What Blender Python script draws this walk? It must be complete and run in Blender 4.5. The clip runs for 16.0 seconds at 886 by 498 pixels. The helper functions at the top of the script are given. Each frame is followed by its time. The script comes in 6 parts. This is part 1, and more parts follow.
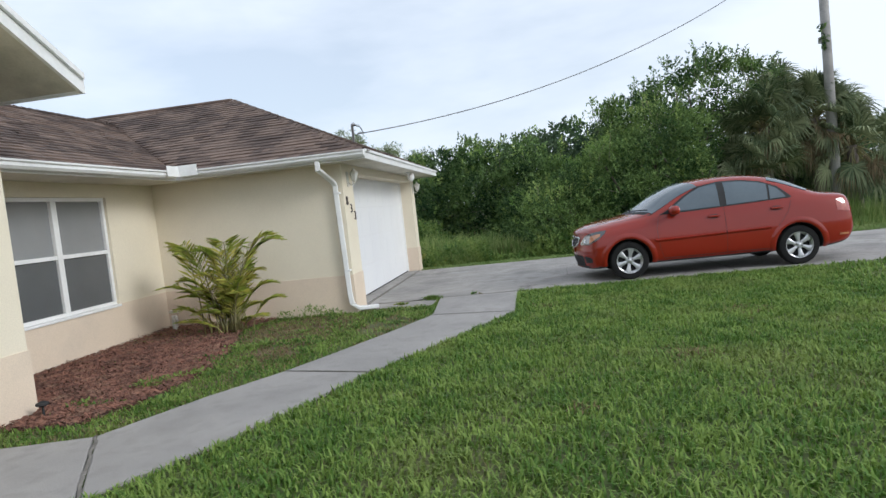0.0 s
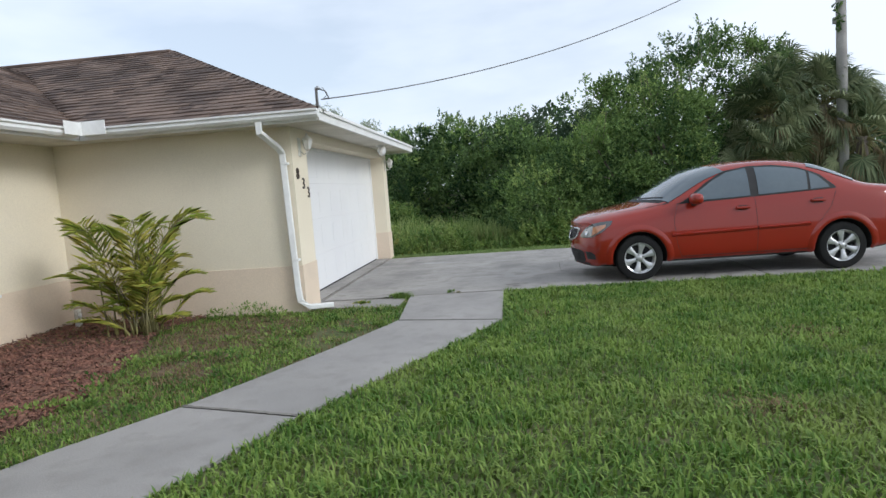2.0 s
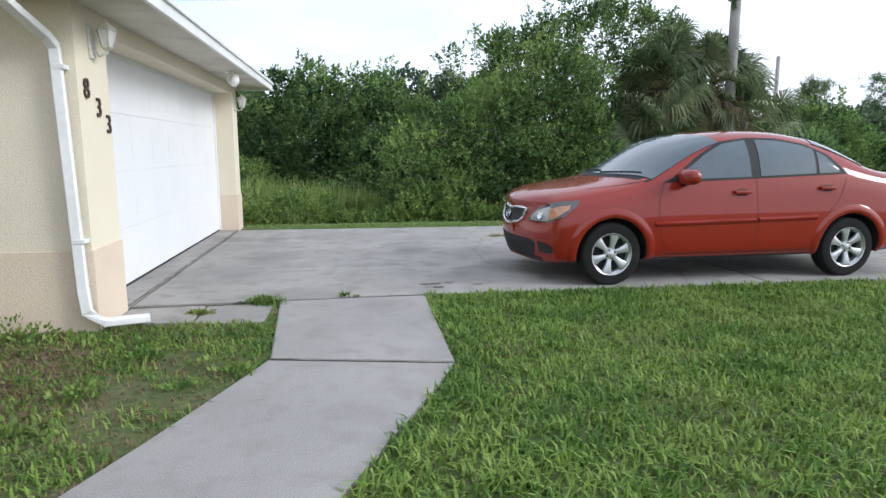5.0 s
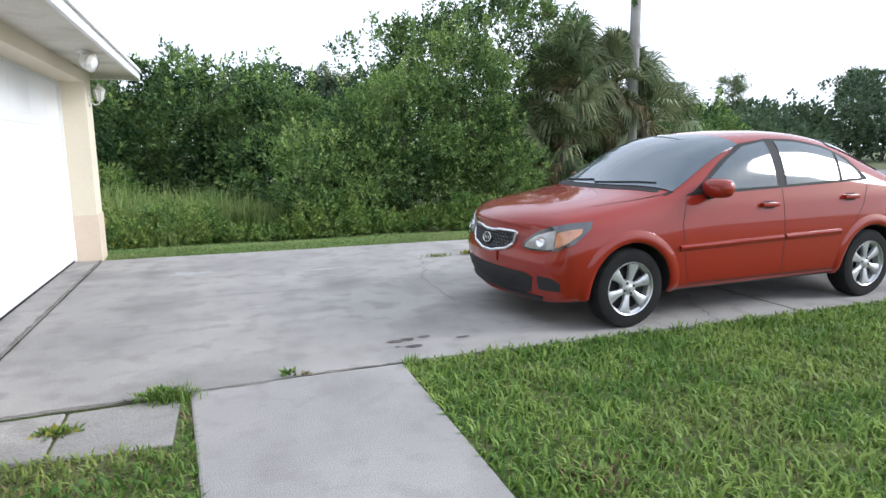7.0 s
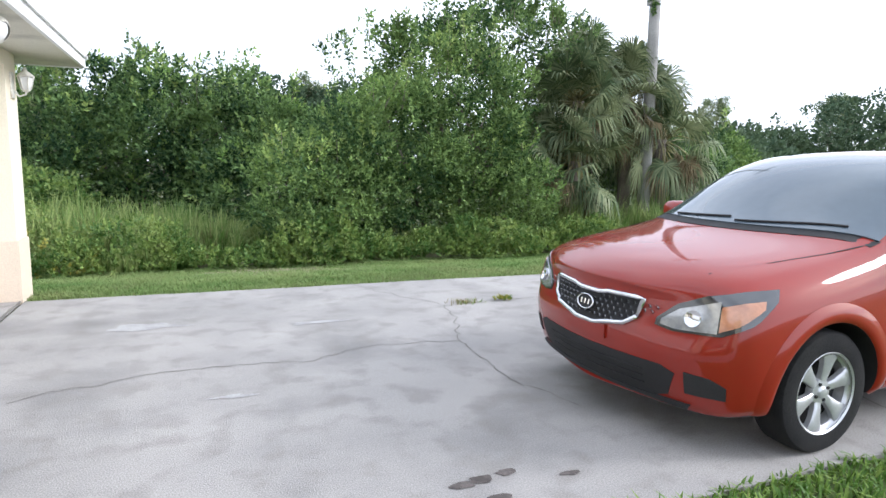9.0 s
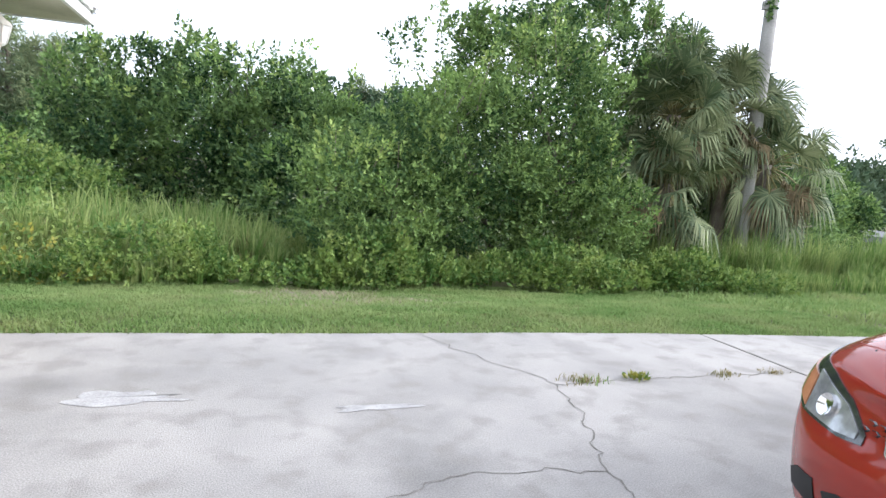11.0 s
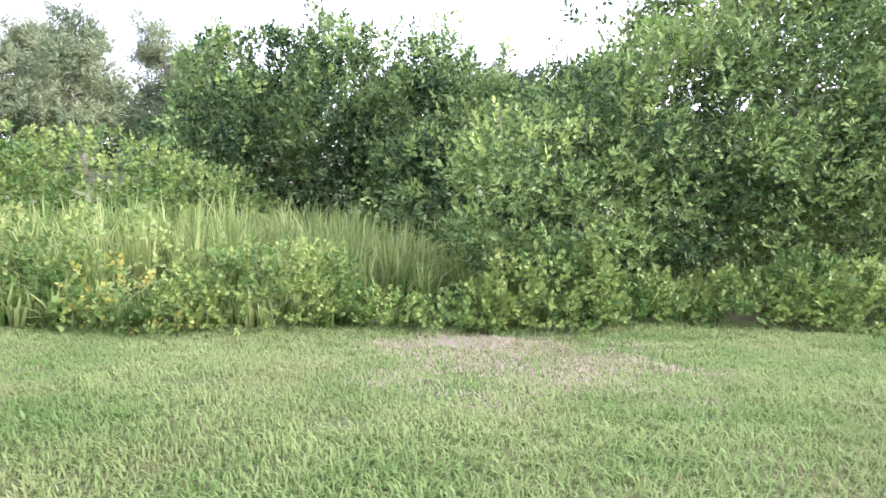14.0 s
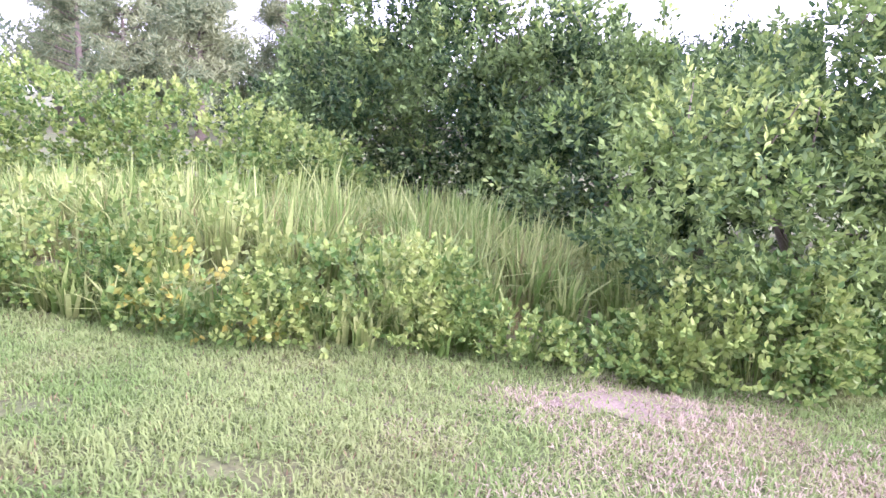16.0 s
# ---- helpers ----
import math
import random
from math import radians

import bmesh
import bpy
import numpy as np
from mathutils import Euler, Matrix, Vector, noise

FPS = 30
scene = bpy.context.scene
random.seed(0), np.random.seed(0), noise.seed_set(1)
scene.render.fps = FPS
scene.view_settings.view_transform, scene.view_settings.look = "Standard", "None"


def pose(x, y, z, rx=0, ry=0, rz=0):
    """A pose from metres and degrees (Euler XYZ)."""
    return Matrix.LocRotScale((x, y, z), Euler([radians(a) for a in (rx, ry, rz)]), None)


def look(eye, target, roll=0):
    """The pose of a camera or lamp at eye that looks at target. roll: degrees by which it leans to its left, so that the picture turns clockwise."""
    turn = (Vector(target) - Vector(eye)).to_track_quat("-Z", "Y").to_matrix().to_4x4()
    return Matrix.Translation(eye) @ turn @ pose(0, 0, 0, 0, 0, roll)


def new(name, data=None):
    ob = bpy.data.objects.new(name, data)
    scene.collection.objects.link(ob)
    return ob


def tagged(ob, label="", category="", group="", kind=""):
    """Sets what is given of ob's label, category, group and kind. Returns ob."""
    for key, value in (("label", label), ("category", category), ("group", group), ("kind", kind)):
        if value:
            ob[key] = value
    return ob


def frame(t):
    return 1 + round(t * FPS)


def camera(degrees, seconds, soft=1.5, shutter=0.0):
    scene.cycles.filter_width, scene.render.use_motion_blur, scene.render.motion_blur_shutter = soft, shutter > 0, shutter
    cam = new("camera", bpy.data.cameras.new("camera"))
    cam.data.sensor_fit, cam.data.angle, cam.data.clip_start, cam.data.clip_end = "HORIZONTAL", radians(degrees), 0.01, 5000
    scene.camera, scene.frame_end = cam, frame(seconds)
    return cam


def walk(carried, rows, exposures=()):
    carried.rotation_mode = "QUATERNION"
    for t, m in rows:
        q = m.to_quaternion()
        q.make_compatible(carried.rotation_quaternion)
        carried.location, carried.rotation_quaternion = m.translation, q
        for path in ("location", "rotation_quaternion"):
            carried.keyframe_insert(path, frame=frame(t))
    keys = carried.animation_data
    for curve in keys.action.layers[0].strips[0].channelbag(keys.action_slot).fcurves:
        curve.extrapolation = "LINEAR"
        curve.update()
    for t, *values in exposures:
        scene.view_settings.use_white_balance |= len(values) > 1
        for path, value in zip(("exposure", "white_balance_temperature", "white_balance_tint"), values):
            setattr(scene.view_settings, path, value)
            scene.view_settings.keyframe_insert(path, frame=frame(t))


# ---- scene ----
cam = camera(70.4, 16.0)
PATH = [
    (0, (2.421, 0.595, 1.399), (2.136, 2.57, 1.272), -6.1),
    (0.5, (2.439, 1.073, 1.395), (2.19, 3.053, 1.267), -2.7),
    (1, (2.331, 1.49, 1.379), (1.918, 3.442, 1.238), -5.7),
    (1.5, (2.208, 1.915, 1.372), (1.943, 3.891, 1.214), -5.6),
    (2, (2.245, 2.346, 1.341), (2.027, 4.325, 1.156), -4.2),
    (2.5, (2.179, 2.809, 1.369), (2.117, 4.79, 1.099), -2.7),
    (3, (2.13, 3.287, 1.362), (2.05, 5.274, 1.151), -2.2),
    (3.5, (2.046, 3.746, 1.329), (1.989, 5.734, 1.116), -1.0),
    (4, (1.868, 4.208, 1.269), (1.955, 6.187, 0.995), -0.3),
    (4.2, (1.812, 4.407, 1.258), (1.939, 6.385, 0.994), -0.8),
    (6.3, (1.137, 6.148, 1.261), (1.663, 8.031, 0.844), 0.5),
    (6.5, (1.125, 6.341, 1.252), (1.68, 8.221, 0.857), -1.0),
    (7, (1.109, 6.82, 1.318), (1.765, 8.682, 0.999), -0.5),
    (7.5, (1.046, 7.254, 1.332), (1.834, 9.068, 1.034), 1.3),
    (8, (1.08, 7.75, 1.315), (1.854, 9.571, 1.024), -0.3),
    (8.2, (1.073, 7.949, 1.331), (1.778, 9.797, 1.038), 0.6),
    (10.3, (1.407, 9.783, 1.303), (2.201, 11.603, 1.065), 1.8),
    (10.5, (1.377, 10.008, 1.306), (2.107, 11.853, 1.054), 2.9),
    (11, (1.364, 10.481, 1.302), (1.977, 12.369, 1.058), 4.5),
    (11.5, (1.44, 10.92, 1.292), (1.974, 12.83, 1.031), 2.5),
    (12, (1.461, 11.408, 1.297), (1.824, 13.354, 1.015), 1.0),
    (12.5, (1.469, 11.864, 1.313), (1.814, 13.806, 0.982), -0.2),
    (13, (1.493, 12.306, 1.321), (1.762, 14.263, 1.008), 2.4),
    (13.5, (1.416, 12.757, 1.33), (1.707, 14.708, 1.0), 2.5),
    (14, (1.397, 13.179, 1.311), (1.582, 15.147, 1.008), 1.4),
    (14.5, (1.303, 13.615, 1.297), (1.448, 15.582, 0.966), 3.1),
    (15, (1.235, 14.063, 1.269), (1.324, 16.031, 0.927), 3.1),
    (15.5, (1.172, 14.448, 1.276), (1.099, 16.411, 0.897), 4.9),
    (16, (1.084, 14.878, 1.287), (0.955, 16.834, 0.887), 4.4),
]
walk(cam, [(t, look(eye, target, roll)) for t, eye, target, roll in PATH], exposures=[(0, -0.20, 5980, 8), (2, -0.19, 5960, 8), (3.5, -0.02, 5900, 8), (6.5, 0.34, 5880, 10), (8, 0.64, 5890, 11), (10.5, 0.88, 5940, 12), (11.5, 1.0, 6020, 12), (12.5, 1.19, 6060, 12), (13.5, 1.54, 5940, 23), (14.5, 1.95, 5780, 39), (15.2, 2.04, 5720, 47), (16, 2.06, 5700, 52)])

# ---- world and sun ----
world = bpy.data.worlds.new("world")
scene.world = world
world.use_nodes = True
wt = world.node_tree
wt.nodes.clear()
w_out = wt.nodes.new("ShaderNodeOutputWorld")
w_bg = wt.nodes.new("ShaderNodeBackground")
w_sky = wt.nodes.new("ShaderNodeTexSky")
w_sky.sky_type = "NISHITA"
w_sky.sun_disc = False
w_sky.sun_elevation = radians(26)
w_sky.sun_rotation = radians(115)
w_sky.dust_density = 2.0
w_co = wt.nodes.new("ShaderNodeTexCoord")
w_map = wt.nodes.new("ShaderNodeMapping")
w_map.inputs["Scale"].default_value = (1.0, 1.0, 3.2)
w_map.inputs["Rotation"].default_value = (0.12, 0.05, 0.6)
w_noise = wt.nodes.new("ShaderNodeTexNoise")
w_noise.inputs["Scale"].default_value = 1.25
w_noise.inputs["Detail"].default_value = 6
w_noise.inputs["Roughness"].default_value = 0.52
w_ramp = wt.nodes.new("ShaderNodeMapRange")
w_ramp.inputs["From Min"].default_value = 0.36
w_ramp.inputs["From Max"].default_value = 0.56
w_ramp.inputs["To Min"].default_value = 0.55
w_ramp.inputs["To Max"].default_value = 0.97
w_gain = wt.nodes.new("ShaderNodeVectorMath")
w_gain.operation = "SCALE"
w_gain.inputs["Scale"].default_value = 0.125
w_mix = wt.nodes.new("ShaderNodeMix")
w_mix.data_type = "RGBA"
w_mix.inputs["B"].default_value = (0.97, 1.0, 1.055, 1)
wt.links.new(w_co.outputs["Generated"], w_map.inputs["Vector"])
wt.links.new(w_map.outputs["Vector"], w_noise.inputs["Vector"])
wt.links.new(w_noise.outputs["Fac"], w_ramp.inputs["Value"])
wt.links.new(w_ramp.outputs["Result"], w_mix.inputs["Factor"])
wt.links.new(w_sky.outputs["Color"], w_gain.inputs[0])
wt.links.new(w_gain.outputs["Vector"], w_mix.inputs["A"])
wt.links.new(w_mix.outputs["Result"], w_bg.inputs["Color"])
w_bg.inputs["Strength"].default_value = 1.2
wt.links.new(w_bg.outputs["Background"], w_out.inputs["Surface"])

sun = new("sun", bpy.data.lights.new("sun", "SUN"))
sun.data.energy, sun.data.angle, sun.data.color = 1.9, radians(18), (1.0, 0.97, 0.93)
sun.matrix_world = look((20, -9, 10.7), (0, 0, 0))

# ---- materials ----


def mat(name, c1, c2, rough=0.7, big=1.5, fine=40.0, grain=0.25, bump=0.15, metal=0.0, coat=0.0, spec=0.5, island=0.0, each=0.0,
        through_light=0.0, stain=None, bump_size=0.01, mottle=None):
    """A surface of two colours mixed by a broad noise, darkened and lightened by a fine one, with relief. island, each: how far
    loose pieces of one mesh, or objects, differ in brightness. stain: a third colour in blotches."""
    m = bpy.data.materials.new(name)
    m.use_nodes = True
    nt = m.node_tree
    bsdf = nt.nodes["Principled BSDF"]
    geo = nt.nodes.new("ShaderNodeNewGeometry")

    def noise_tex(scale, detail=4.0):
        n = nt.nodes.new("ShaderNodeTexNoise")
        n.inputs["Scale"].default_value = scale
        n.inputs["Detail"].default_value = detail
        nt.links.new(geo.outputs["Position"], n.inputs["Vector"])
        return n

    def mix(kind, fac, a, b):
        n = nt.nodes.new("ShaderNodeMix")
        n.data_type, n.blend_type = "RGBA", kind
        for socket, value in (("Factor", fac), ("A", a), ("B", b)):
            if hasattr(value, "links"):
                nt.links.new(value, n.inputs[socket])
            else:
                n.inputs[socket].default_value = value
        return n.outputs["Result"]

    def span(value, lo, hi, a, b):
        n = nt.nodes.new("ShaderNodeMapRange")
        nt.links.new(value, n.inputs["Value"])
        for key, v in zip(("From Min", "From Max", "To Min", "To Max"), (lo, hi, a, b)):
            n.inputs[key].default_value = v
        return n.outputs["Result"]

    broad = noise_tex(big, 5)
    small = noise_tex(fine, 4)
    fac = span(broad.outputs["Fac"], 0.35, 0.65, 0, 1)
    if island:
        info = span(geo.outputs["Random Per Island"], 0, 1, -island, island)
        add = nt.nodes.new("ShaderNodeMath")
        add.use_clamp = True
        nt.links.new(fac, add.inputs[0])
        nt.links.new(info, add.inputs[1])
        fac = add.outputs[0]
    if each:
        ob_info = nt.nodes.new("ShaderNodeObjectInfo")
        add = nt.nodes.new("ShaderNodeMath")
        add.use_clamp = True
        nt.links.new(fac, add.inputs[0])
        nt.links.new(span(ob_info.outputs["Random"], 0, 1, -each, each), add.inputs[1])
        fac = add.outputs[0]
    colour = mix("MIX", fac, (*c1, 1), (*c2, 1))
    if stain:
        blot = noise_tex(stain[1], 6)
        colour = mix("MIX", span(blot.outputs["Fac"], 0.52, 0.72, 0, stain[2]), colour, (*stain[0], 1))
    if mottle:
        spots = noise_tex(mottle[1], 9)
        colour = mix("MIX", span(spots.outputs["Fac"], 0.50, 0.66, 0, mottle[2]), colour, (*mottle[0], 1))
    if grain:
        g = span(small.outputs["Fac"], 0.3, 0.7, 1 - grain, 1 + grain)
        rgb = nt.nodes.new("ShaderNodeCombineColor")
        for key in ("Red", "Green", "Blue"):
            nt.links.new(g, rgb.inputs[key])
        colour = mix("MULTIPLY", 1.0, colour, rgb.outputs["Color"])
    nt.links.new(colour, bsdf.inputs["Base Color"])
    bsdf.inputs["Roughness"].default_value = rough
    bsdf.inputs["Metallic"].default_value = metal
    bsdf.inputs["Specular IOR Level"].default_value = spec
    bsdf.inputs["Coat Weight"].default_value = coat
    bsdf.inputs["Coat Roughness"].default_value = 0.04
    if bump:
        b = nt.nodes.new("ShaderNodeBump")
        b.inputs["Strength"].default_value = bump
        b.inputs["Distance"].default_value = bump_size
        nt.links.new(small.outputs["Fac"], b.inputs["Height"])
        nt.links.new(b.outputs["Normal"], bsdf.inputs["Normal"])
    if through_light:
        tr = nt.nodes.new("ShaderNodeBsdfTranslucent")
        nt.links.new(colour, tr.inputs["Color"])
        ms = nt.nodes.new("ShaderNodeMixShader")
        ms.inputs["Fac"].default_value = through_light
        nt.links.new(bsdf.outputs["BSDF"], ms.inputs[1])
        nt.links.new(tr.outputs["BSDF"], ms.inputs[2])
        nt.links.new(ms.outputs["Shader"], nt.nodes["Material Output"].inputs["Surface"])
    return m


def leaf_mat(name, c1, c2, rough=0.5, big=1.2, island=0.55, thru=0.3, stain=None):
    return mat(name, c1, c2, rough=rough, big=big, fine=30, grain=0.12, bump=0, island=island, through_light=thru, spec=0.25, stain=stain)


M_STUCCO = mat("cream_stucco", (0.76, 0.69, 0.55), (0.72, 0.65, 0.51), 0.9, 0.8, 90, 0.07, 0.35, stain=((0.66, 0.59, 0.47), 1.3, 0.35))
M_STUCCO_LOW = mat("tan_stucco", (0.71, 0.59, 0.46), (0.66, 0.55, 0.43), 0.9, 0.8, 90, 0.08, 0.35, stain=((0.55, 0.47, 0.38), 1.7, 0.45))
M_WHITE = mat("white_paint", (0.80, 0.80, 0.79), (0.76, 0.76, 0.75), 0.5, 1.1, 25, 0.04, 0.08, stain=((0.58, 0.57, 0.53), 2.3, 0.35))
M_DOOR = mat("white_door_steel", (0.82, 0.82, 0.82), (0.79, 0.79, 0.80), 0.45, 1.0, 60, 0.03, 0.12, stain=((0.7, 0.69, 0.68), 1.2, 0.3))
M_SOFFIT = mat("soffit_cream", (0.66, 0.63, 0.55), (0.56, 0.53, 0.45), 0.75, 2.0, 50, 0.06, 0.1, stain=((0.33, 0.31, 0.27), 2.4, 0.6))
M_SHINGLE = mat("brown_shingle", (0.190, 0.135, 0.108), (0.085, 0.061, 0.052), 0.95, 1.6, 140, 0.35, 0.5, island=0.5, stain=((0.055, 0.043, 0.038), 0.45, 0.45))
M_CONC = mat("driveway_concrete", (0.372, 0.350, 0.326), (0.275, 0.261, 0.246), 0.9, 0.8, 130, 0.22, 0.4, each=0.1, stain=((0.165, 0.158, 0.150), 1.1, 0.75), mottle=((0.215, 0.20, 0.182), 4.5, 0.6))
M_WALK = mat("walk_concrete", (0.345, 0.326, 0.310), (0.285, 0.271, 0.259), 0.92, 0.9, 150, 0.18, 0.4, each=0.2, stain=((0.215, 0.204, 0.193), 1.4, 0.55), mottle=((0.24, 0.226, 0.21), 6.0, 0.5))
M_CRACK = mat("crack_dirt", (0.12, 0.11, 0.095), (0.23, 0.215, 0.195), 1.0, 6, 60, 0.3, 0.4)
M_OIL = mat("oil_spot", (0.05, 0.04, 0.035), (0.12, 0.10, 0.09), 0.7, 9, 60, 0.3, 0)
M_PALE = mat("pale_spill", (0.41, 0.397, 0.385), (0.31, 0.30, 0.292), 0.9, 9, 80, 0.15, 0.2)
M_SOIL = mat("lawn_soil", (0.055, 0.095, 0.018), (0.10, 0.105, 0.04), 1.0, 0.8, 26, 0.4, 0.6, stain=((0.16, 0.125, 0.075), 1.1, 0.6))
M_BARE = mat("bare_thatch", (0.20, 0.155, 0.125), (0.165, 0.14, 0.095), 1.0, 6, 50, 0.3, 0.6, stain=((0.17, 0.19, 0.085), 6.0, 0.9))
M_BED_BARE = mat("brown_thatch_soil", (0.17, 0.115, 0.075), (0.10, 0.075, 0.045), 1.0, 5, 60, 0.4, 0.8, stain=((0.22, 0.165, 0.11), 4.0, 0.7))
M_ASPHALT = mat("asphalt", (0.19, 0.19, 0.195), (0.15, 0.15, 0.155), 0.95, 0.5, 60, 0.2, 0.3)
M_MULCH = mat("red_mulch", (0.27, 0.125, 0.085), (0.115, 0.055, 0.04), 0.95, 4, 90, 0.3, 0.3, island=0.8, stain=((0.30, 0.20, 0.13), 5.0, 0.5))
M_MULCH_BED = mat("mulch_bed_soil", (0.13, 0.058, 0.04), (0.075, 0.042, 0.03), 1.0, 5, 60, 0.5, 0.8)
M_GRASS = leaf_mat("lawn_blade", (0.085, 0.175, 0.028), (0.250, 0.350, 0.078), 0.5, 1.7, 0.7, 0.3, ((0.26, 0.29, 0.09), 0.8, 0.55))
M_GRASS_DRY = leaf_mat("verge_blade", (0.155, 0.255, 0.072), (0.260, 0.335, 0.122), 0.75, 1.2, 0.25, 0.4, ((0.32, 0.30, 0.15), 0.8, 0.4))
M_WORN = leaf_mat("worn_straw_blade", (0.42, 0.36, 0.265), (0.29, 0.25, 0.165), 0.9, 3, 0.6)
M_THATCH = leaf_mat("brown_thatch_blade", (0.30, 0.205, 0.125), (0.185, 0.14, 0.08), 0.9, 3, 0.5)
M_VINE_L = leaf_mat("sunny_vine_leaf", (0.115, 0.20, 0.052), (0.30, 0.37, 0.11), 0.5, 1.3, 0.5, 0.35)
M_STRAW = leaf_mat("straw_blade", (0.30, 0.24, 0.12), (0.20, 0.19, 0.08), 0.8, 2, 0.5)
M_TALL = leaf_mat("tall_grass_blade", (0.125, 0.220, 0.050), (0.36, 0.425, 0.155), 0.55, 0.9, 0.75, 0.40)
M_VINE = leaf_mat("vine_leaf", (0.070, 0.150, 0.034), (0.245, 0.330, 0.085), 0.5, 1.3, 0.55)
M_VINE_Y = leaf_mat("yellow_vine_leaf", (0.32, 0.30, 0.06), (0.13, 0.22, 0.055), 0.5, 4.0, 0.7)
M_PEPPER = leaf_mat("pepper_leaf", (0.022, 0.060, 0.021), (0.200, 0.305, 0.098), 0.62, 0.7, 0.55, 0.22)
# new growth, brightened to stand for highlights on the leaf clumps too
M_PEPPER_NEW_LIT = leaf_mat("new_lit_leaf", (0.180, 0.300, 0.070), (0.37, 0.46, 0.140), 0.5, 0.9, 0.5, 0.32)
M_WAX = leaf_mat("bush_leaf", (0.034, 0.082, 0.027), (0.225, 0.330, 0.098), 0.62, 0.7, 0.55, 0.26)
M_PINE = leaf_mat("pine_needle", (0.110, 0.160, 0.080), (0.250, 0.290, 0.145), 0.7, 0.35, 0.5, 0.2)
M_FAR = leaf_mat("far_foliage", (0.050, 0.088, 0.048), (0.105, 0.15, 0.075), 0.7, 0.1, 0.45, 0.2)
M_BARK = mat("bark", (0.13, 0.105, 0.085), (0.20, 0.17, 0.14), 0.95, 3, 50, 0.3, 0.6)
M_TWIG = mat("pale_twig", (0.27, 0.24, 0.19), (0.19, 0.16, 0.125), 0.9, 5, 60, 0.2, 0.3)
M_PALM = leaf_mat("sabal_leaf", (0.080, 0.118, 0.055), (0.265, 0.295, 0.155), 0.5, 0.9, 0.6, 0.2)
M_PALM_DEAD = leaf_mat("dead_palm_leaf", (0.27, 0.205, 0.115), (0.14, 0.115, 0.065), 0.85, 1.2, 0.6, 0.15)
M_ARECA = leaf_mat("areca_leaflet", (0.36, 0.46, 0.08), (0.68, 0.62, 0.15), 0.45, 3.0, 0.5, 0.5)
M_CANE = mat("areca_cane", (0.28, 0.26, 0.09), (0.19, 0.17, 0.09), 0.6, 5, 40, 0.2, 0.2)
M_POLE = mat("grey_pole_wood", (0.36, 0.345, 0.33), (0.27, 0.26, 0.25), 0.9, 2, 70, 0.2, 0.4)
M_WIRE = mat("wire_grey", (0.10, 0.10, 0.10), (0.14, 0.14, 0.14), 0.6, 2, 30, 0.1, 0)
M_GLASS_DARK = mat("screened_glass", (0.115, 0.12, 0.125), (0.085, 0.09, 0.095), 0.25, 0.8, 200, 0.06, 0.1, spec=0.6)
M_BLIND = mat("pale_blind_glass", (0.26, 0.265, 0.27), (0.21, 0.215, 0.22), 0.18, 0.8, 150, 0.05, 0.05, spec=0.6)
M_LAMP = mat("lamp_white", (0.74, 0.73, 0.68), (0.62, 0.6, 0.55), 0.5, 8, 60, 0.1, 0.1, stain=((0.3, 0.24, 0.16), 12, 0.6))
M_FROST = mat("frosted_glass", (0.70, 0.70, 0.68), (0.62, 0.62, 0.60), 0.12, 5, 40, 0.05, 0, spec=0.8)
M_NUMBER = mat("dark_bronze", (0.045, 0.032, 0.028), (0.07, 0.05, 0.04), 0.5, 9, 60, 0.2, 0)
M_BLACK = mat("black_plastic", (0.010, 0.010, 0.011), (0.016, 0.016, 0.017), 0.72, 6, 120, 0.15, 0.1)
M_GALV = mat("galvanised_steel", (0.42, 0.43, 0.44), (0.34, 0.35, 0.36), 0.45, 7, 60, 0.15, 0.1, metal=0.7)
M_PAINT = mat("orange_red_car_paint", (0.235, 0.0155, 0.006), (0.215, 0.014, 0.0055), 0.55, 0.8, 900, 0.05, 0.0, coat=1.0, spec=0.12)
# tinted glass whose bluish base colour includes some painted sky reflection
M_CARGLASS = mat("tinted_car_glass_sky", (0.085, 0.110, 0.130), (0.070, 0.092, 0.112), 0.06, 1.5, 20, 0.03, 0, spec=0.6, coat=0.35)
M_CHROME = mat("chrome", (0.72, 0.73, 0.75), (0.66, 0.67, 0.69), 0.10, 5, 60, 0.03, 0, metal=1.0)
M_ALLOY = mat("silver_wheel_paint", (0.58, 0.585, 0.60), (0.50, 0.505, 0.52), 0.3, 7, 80, 0.06, 0, metal=0.55, coat=0.3)
M_TYRE = mat("tyre_rubber", (0.010, 0.010, 0.011), (0.017, 0.0165, 0.016), 0.9, 8, 120, 0.2, 0.25, spec=0.25)
M_LENS = mat("headlight_lens", (0.48, 0.49, 0.50), (0.30, 0.31, 0.32), 0.08, 14, 60, 0.1, 0.0, metal=0.5, coat=1.0, spec=0.8)
M_LENS_DARK = mat("headlight_surround", (0.035, 0.037, 0.04), (0.022, 0.024, 0.026), 0.12, 9, 60, 0.1, 0, coat=1.0, spec=0.8)
M_AMBER = mat("amber_lens", (0.50, 0.22, 0.11), (0.36, 0.16, 0.09), 0.12, 12, 60, 0.08, 0, coat=0.8, spec=0.8)
M_RED_LENS = mat("red_lens", (0.35, 0.05, 0.03), (0.28, 0.03, 0.02), 0.12, 9, 60, 0.08, 0, coat=0.8, spec=0.8)

# ---- mesh helpers ----


